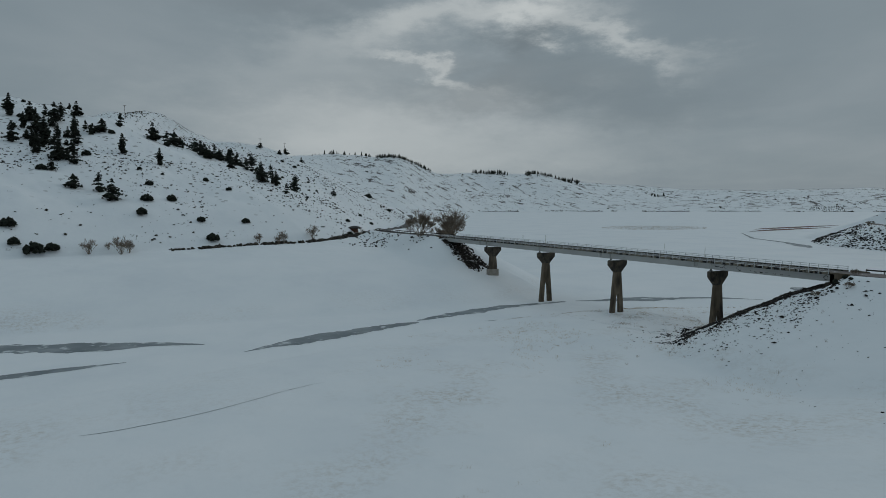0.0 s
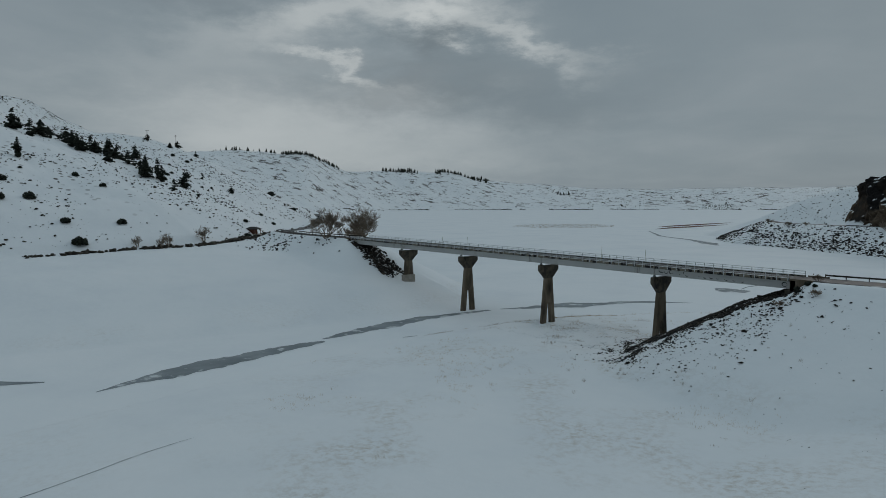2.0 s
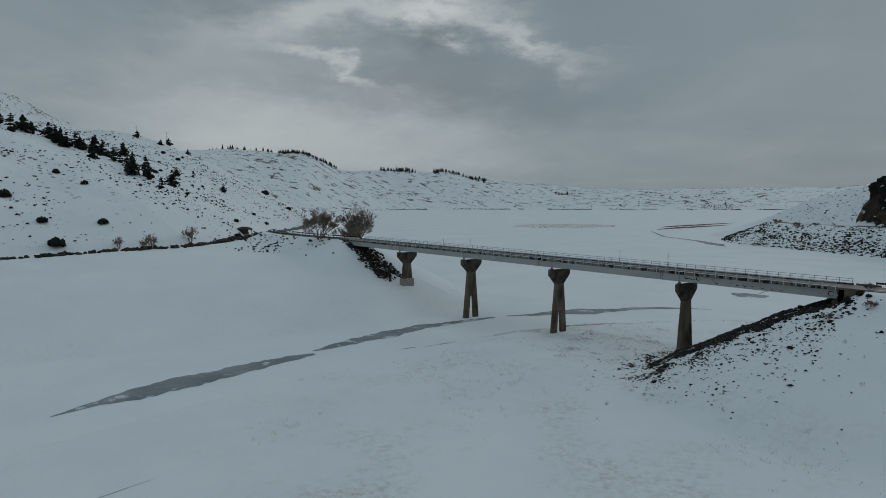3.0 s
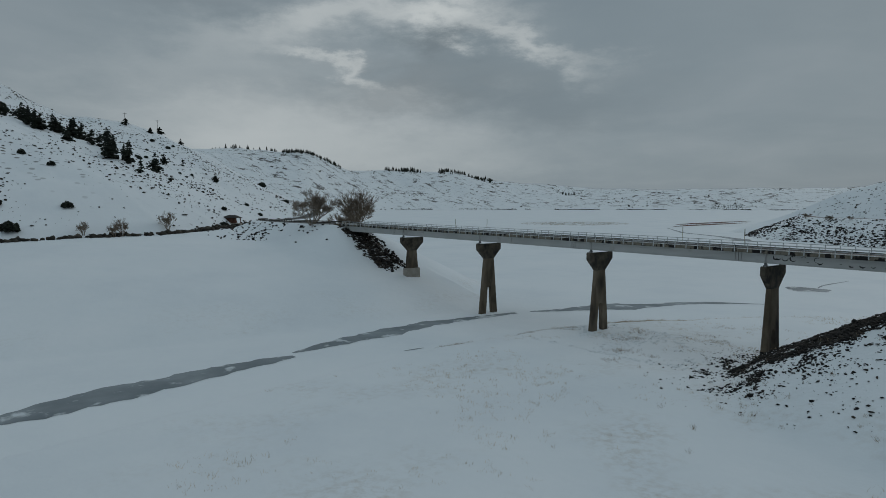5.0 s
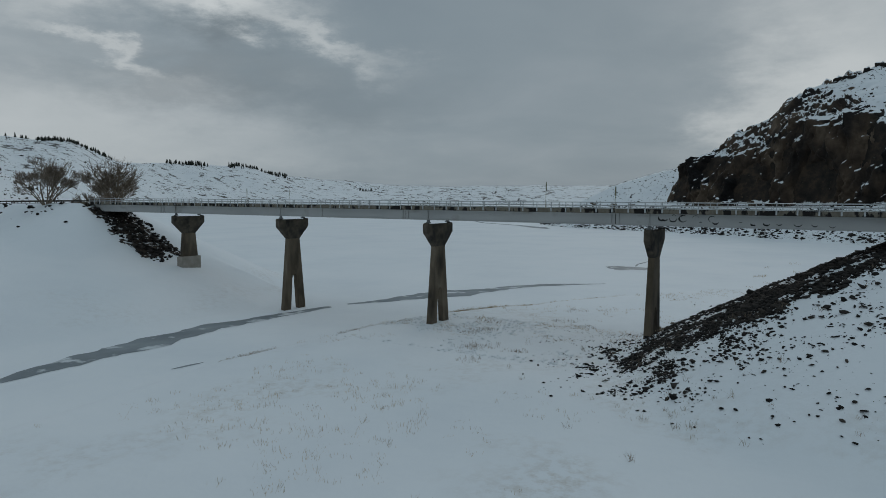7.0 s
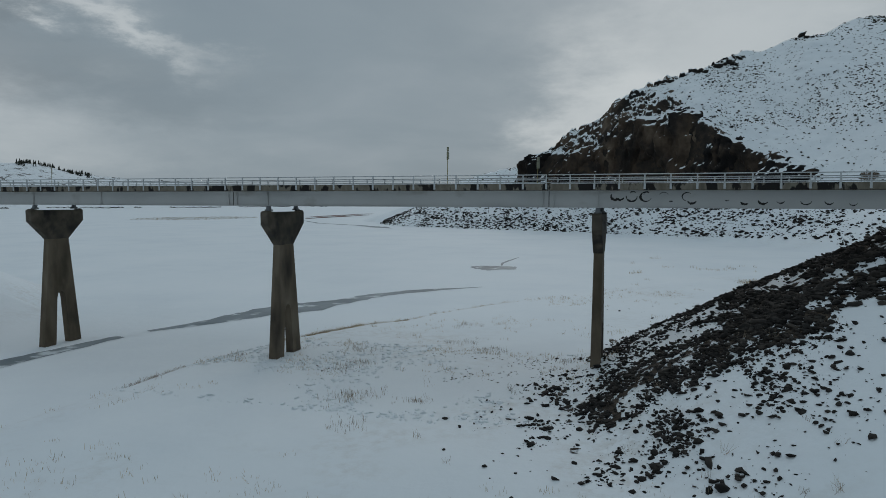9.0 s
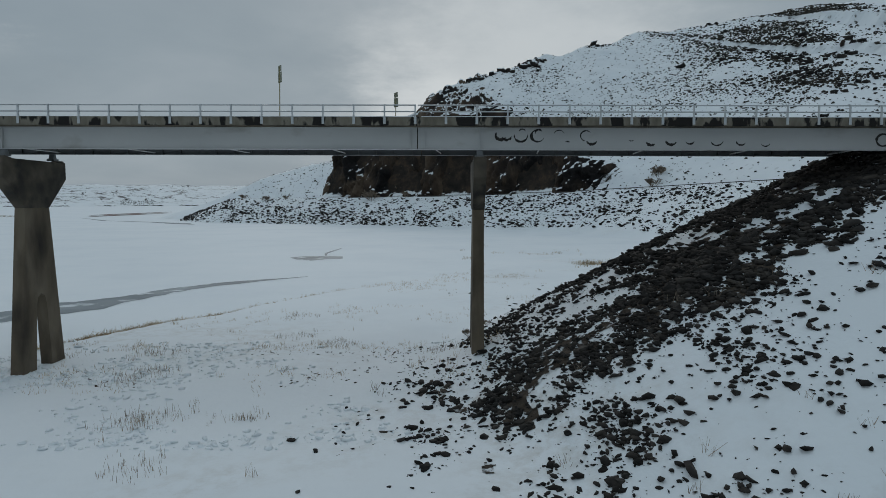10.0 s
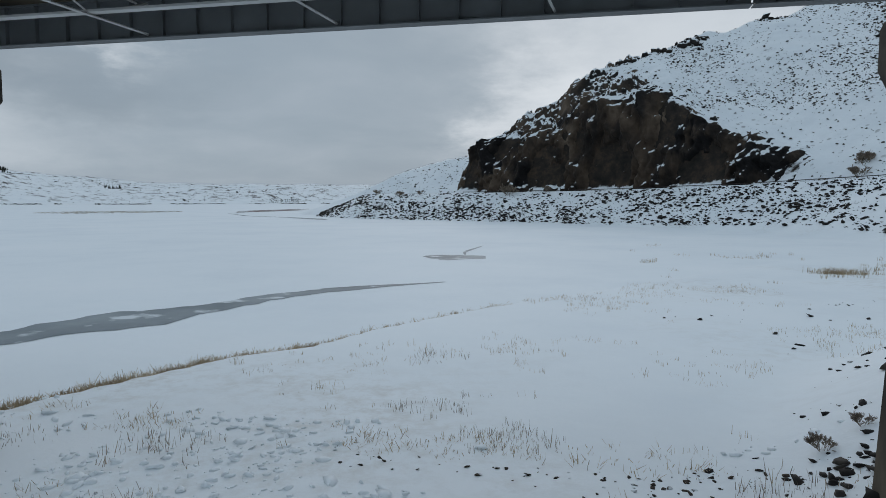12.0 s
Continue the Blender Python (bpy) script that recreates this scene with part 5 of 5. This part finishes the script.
flats = sample(-46, 14, -34, 70, 6000, lambda x, y, z: np.where((z > 0.4) & (z < 2.2), np.clip(fbm(x, y, 13, 4, 71) * 3.0 - 0.5, 0.004, 1) * (0.35 + 0.65 * smooth(-30, 0, y)), 0))
tagged(tufts("dry_grass", flats, RNG.uniform(0.15, 0.45, len(flats)), 8, STRAW, "sparse dry grass stalks standing in the snow", 0.22, 0.012, 0.3), kind="stuff")
south = sample(-60, 45, -115, -25, 5000, lambda x, y, z: np.where((z > 0.2) & (z < 3), np.clip(fbm(x, y, 16, 4, 72) * 3.0 - 0.45, 0.004, 1), 0))
tufts("dry_grass", south, RNG.uniform(0.15, 0.5, len(south)), 8, STRAW, "sparse dry grass stalks standing in the snow", 0.3, 0.014, 0.35)
clump_xy = np.array([(-33.2, 5.9), (-26.6, 7), (-27, 6), (-18.5, 24.9), (-16, 15), (-12.5, 11.5), (-19.7, -8.4), (-20.5, -10), (-14, -9), (-24.8, -1.4), (-39, 0), (-2.5, 6.6), (-24.5, 1.4), (-17, -16), (-25.2, 1.1)])
clump = clump_xy[RNG.integers(0, len(clump_xy), 260)] + RNG.normal(0, 1.0, (260, 2))
tufts("dry_grass", on_ground(clump[:, 0], clump[:, 1]), RNG.uniform(0.2, 0.6, 260), 6, STALK, "taller brown weed stalks in clumps", 0.2, 0.014, 0.22)
ey = RNG.uniform(9.5, 50, 1700)
ey = ey[(ey < 27.5) | (RNG.uniform(0, 1, len(ey)) < 0.12)]
ex = np.interp(ey, EDGE_Y, EDGE_X) + RNG.normal(0.35, 0.28, len(ey))
tufts("reed_edge", on_ground(ex, ey), RNG.uniform(0.25, 0.6, len(ex)), 11, STRAW, "straw-coloured grass edge along the cut stream bank", 0.45, 0.022, 0.25)
ey2 = RNG.uniform(-70, 13, 900)
ey2 = ey2[fbm(ey2 * 0, ey2, 9, 3, 73) > 0.12]
ex2 = np.interp(ey2, EDGE_Y, EDGE_X) + RNG.normal(0.35, 0.5, len(ey2))
tufts("reed_edge", on_ground(ex2, ey2), RNG.uniform(0.15, 0.4, len(ex2)), 10, STALK, "straw-coloured grass edge along the cut stream bank", 0.45, 0.02, 0.3)
cove = sample(0, 75, 60, 150, 2600, lambda x, y, z: np.where(z < 2.5, np.clip(fbm(x, y, 20, 4, 74) * 3 - 0.5, 0.01, 1), 0))
tufts("dry_grass", cove, RNG.uniform(0.3, 0.9, len(cove)), 10, STRAW, "pale reeds in the snowy cove", 0.25, 0.03, 0.5)
red_c = np.array((27.6, 87.0)) + RNG.normal(0, 1, (60, 2)) * (2.4, 0.8)
tufts("reed_clump", on_ground(red_c[:, 0], red_c[:, 1]), RNG.uniform(0.6, 1.1, 60), 9, STRAW, "tawny reed clump in the snowy cove", 0.25, 0.03, 0.35)
under_g = sample(-44, 2, -4, 11, 1500, lambda x, y, z: np.where((z > 0.35) & (z < 4), np.clip(fbm(x, y, 5, 4, 76) * 2.4 - 0.1, 0, 1), 0))
tufts("dry_grass", under_g, RNG.uniform(0.12, 0.4, len(under_g)), 9, STRAW, "matted dry grass in thin snow under the bridge", 0.45, 0.016, 0.3)
weeds = sample(-12, 40, -50, -3, 900, lambda x, y, z: np.where(z > 0.8, 0.12, 0))
tufts("slope_weeds", weeds, RNG.uniform(0.25, 0.7, len(weeds)), 12, STALK, "dark dry weeds among the rocks", 0.4, 0.014, 0.18)


# ---- small built things ----
def shelter(x, y):
    z = z_at(x, y)
    s = thing("roadside_shelter", "small red-brown timber roadside shelter with a dark hipped roof", "shelter", (x, y, z))
    s.rotation_euler = (0, 0, radians(35))
    part("slab", box_of(-3.4, 3.4, -2.4, 2.4, -0.8, 0.1, bevel=0.03), CONCRETE_PALE, s)
    part("wall", box_of(-2.6, 1.2, -1.6, 1.6, 0.1, 2.3, bevel=0.03), WOOD, s, "red-brown board wall")
    part("wall", box_of(1.3, 1.45, -1.6, 1.6, 0.1, 1.2, bevel=0.02), WOOD, s)
    for px in (-2.9, 2.9):
        for py in (-1.9, 1.9):
            part("post", box_of(px - 0.1, px + 0.1, py - 0.1, py + 0.1, 0.1, 2.4), WOOD, s)
    bm = bmesh.new()
    lo = [bm.verts.new(p) for p in ((-3.5, -2.5, 2.3), (3.5, -2.5, 2.3), (3.5, 2.5, 2.3), (-3.5, 2.5, 2.3))]
    mid = [bm.verts.new(p) for p in ((-3.5, -2.5, 2.5), (3.5, -2.5, 2.5), (3.5, 2.5, 2.5), (-3.5, 2.5, 2.5))]
    top = [bm.verts.new((-1.6, 0, 3.6)), bm.verts.new((1.6, 0, 3.6))]
    bm.faces.new(lo[::-1])
    for k in range(4):
        bm.faces.new((lo[k], lo[(k + 1) % 4], mid[(k + 1) % 4], mid[k]))
    bm.faces.new((mid[0], mid[1], top[1], top[0])), bm.faces.new((mid[2], mid[3], top[0], top[1]))
    bm.faces.new((mid[1], mid[2], top[1])), bm.faces.new((mid[3], mid[0], top[0]))
    part("roof", bm, ROOFING, s, "dark shingled hipped roof")


shelter(-225, 8.7 - 6)


def utility_pole(x, y):
    z = z_at(x, y)
    p = thing("utility_pole", "grey wooden utility pole on the ridge", "pole", (x, y, z), "poles along the ridge")
    p.rotation_euler = (0, 0, radians(60))
    bm = bmesh.new()
    rod(bm, (0, 0, -1), (0, 0, 9.5), 0.16, 0.11, 8)
    part("shaft", bm, POLE_WOOD, p)
    part("crossarm", box_of(-1.3, 1.3, -0.07, 0.07, 8.7, 8.87), POLE_WOOD, p)
    for k in (-1.15, -0.5, 0.5, 1.15):
        bm = bmesh.new()
        rod(bm, (k, 0, 8.87), (k, 0, 9.1), 0.05, 0.03, 6)
        part("insulator", bm, RAIL, p)


for x, y in ((-396, -92), (-436, 13), (-446, 37)):
    utility_pole(x, y)


def road_sign(x, y, z, tall):
    s = thing("road_sign", "weathered road sign on a slim post at the bridge rail", "sign", (x, y, z), "signs along the bridge")
    bm = bmesh.new()
    rod(bm, (0, 0, 0), (0.06, 0, tall), 0.035, 0.03, 6)
    part("post", bm, POST_YELLOW, s)
    part("plate", box_of(0.05, 0.08, -0.3, 0.3, tall - 1.15, tall - 0.42, bevel=0.008), SIGN_BACK, s, "aluminium sign plate seen from its edge")
    part("plate", box_of(0.05, 0.08, -0.26, 0.26, tall - 0.38, tall + 0.02, bevel=0.008), SIGN_BACK, s, "aluminium sign plate seen from its edge")
    s.rotation_euler = (0, 0, radians(38))


def deck_z(x, z):
    return z - 0.4 - 0.0055 * x


for x, y, tall in ((-13.8, -1.0, 3.5), (-6.4, 6.3, 2.9), (-74.2, -1.0, 2.9), (-70.6, 6.3, 2.9)):
    road_sign(x, y, deck_z(x, 19.7), tall)


def guardrail(fine, side, off, i0, i1, label):
    g = thing("guardrail", label, "guardrail", (0, 0, 0))
    pts = []
    for i in range(i0, min(i1, len(fine) - 1)):
        p, q = fine[i], fine[i + 1]
        t = Vector((q[0] - p[0], q[1] - p[1], 0)).normalized()
        pts.append(Vector((p[0] + t.y * side * off, p[1] - t.x * side * off, p[2])))
    bm = bmesh.new()
    rows = []
    for p in pts:
        rows.append([bm.verts.new(p + Vector((0, 0, zz))) for zz in (0.45, 0.78)])
    for a, b in zip(rows[:-1], rows[1:]):
        bm.faces.new((a[0], b[0], b[1], a[1]))
    bmesh.ops.solidify(bm, geom=bm.faces[:], thickness=0.06)
    part("beam", bm, GUARD, g, "dark steel beam")
    first = part("post", box_of(-0.08, 0.08, -0.08, 0.08, -0.5, 0.82), GUARD, g)
    first.location = pts[0]
    for p in pts[1:]:
        twin(first, p.x, p.y, p.z)


guardrail(fine_e, -1, 4.3, 1, 130, "dark steel guardrail along the lake road")
guardrail(fine_w, -1, 4.3, 1, 26, "dark steel guardrail at the bridge approach")
guardrail(fine_w, 1, 4.3, 1, 18, "dark steel guardrail at the bridge approach")


# peeled paint on the near girder
def crescent(x, z, r, a0, a1, w, seed):
    rng = random.Random(seed)
    bm = bmesh.new()
    n = 14
    inner, outer = [], []
    for k in range(n + 1):
        t = k / n
        a = radians(a0 + (a1 - a0) * t)
        ww = w * math.sin(math.pi * min(max(t, 0.03), 0.97)) ** 0.6 * rng.uniform(0.55, 1.4)
        for lst, rad, y in ((inner, r - ww / 2, -0.0165), (outer, r + ww / 2, -0.0165)):
            lst.append(bm.verts.new((x + math.cos(a) * rad * 1.1, y, z + math.sin(a) * rad)))
    for k in range(n):
        bm.faces.new((inner[k], inner[k + 1], outer[k + 1], outer[k]))
    bmesh.ops.recalc_face_normals(bm, faces=bm.faces[:])
    bmesh.ops.solidify(bm, geom=bm.faces[:], thickness=0.003)
    part("peeled_paint", bm, PEEL, bridge, "dark crescent of bare metal where paint has peeled")


PEELS = [(1.5, 18.6, 0.34, 150, 330, 0.22), (1.9, 18.55, 0.3, 200, 350, 0.18), (2.9, 18.55, 0.42, 170, 370, 0.15), (3.0, 18.82, 0.2, 10, 170, 0.1), (4.1, 18.55, 0.42, 60, 340, 0.16), (4.15, 18.78, 0.2, 20, 200, 0.12), (5.6, 18.6, 0.34, 20, 170, 0.06), (7.5, 18.55, 0.36, 40, 260, 0.12), (7.9, 18.3, 0.34, 200, 340, 0.2), (6.2, 17.85, 0.3, 60, 120, 0.12)]
PEELS2 = [(12.1, 18.25, 0.34, 200, 310, 0.2), (13.5, 18.3, 0.36, 190, 330, 0.2), (14.8, 18.3, 0.3, 210, 340, 0.12), (16.7, 18.3, 0.4, 200, 345, 0.12), (18.4, 18.25, 0.32, 190, 330, 0.12), (20.1, 18.15, 0.3, 200, 340, 0.08), (28.3, 18.3, 0.42, 0, 340, 0.18), (10.7, 18.4, 0.2, 220, 320, 0.08)]
for k, p in enumerate(PEELS + PEELS2):
    crescent(*p, seed=k)
for jx in (-4.4, -38.3, -101.5):
    part("rust_run", box_of(jx - 0.045, jx + 0.03, -0.022, -0.016, G_BOT + 0.06, G_TOP - 0.06), PEEL, bridge, "dark run of rust at the girder joint")
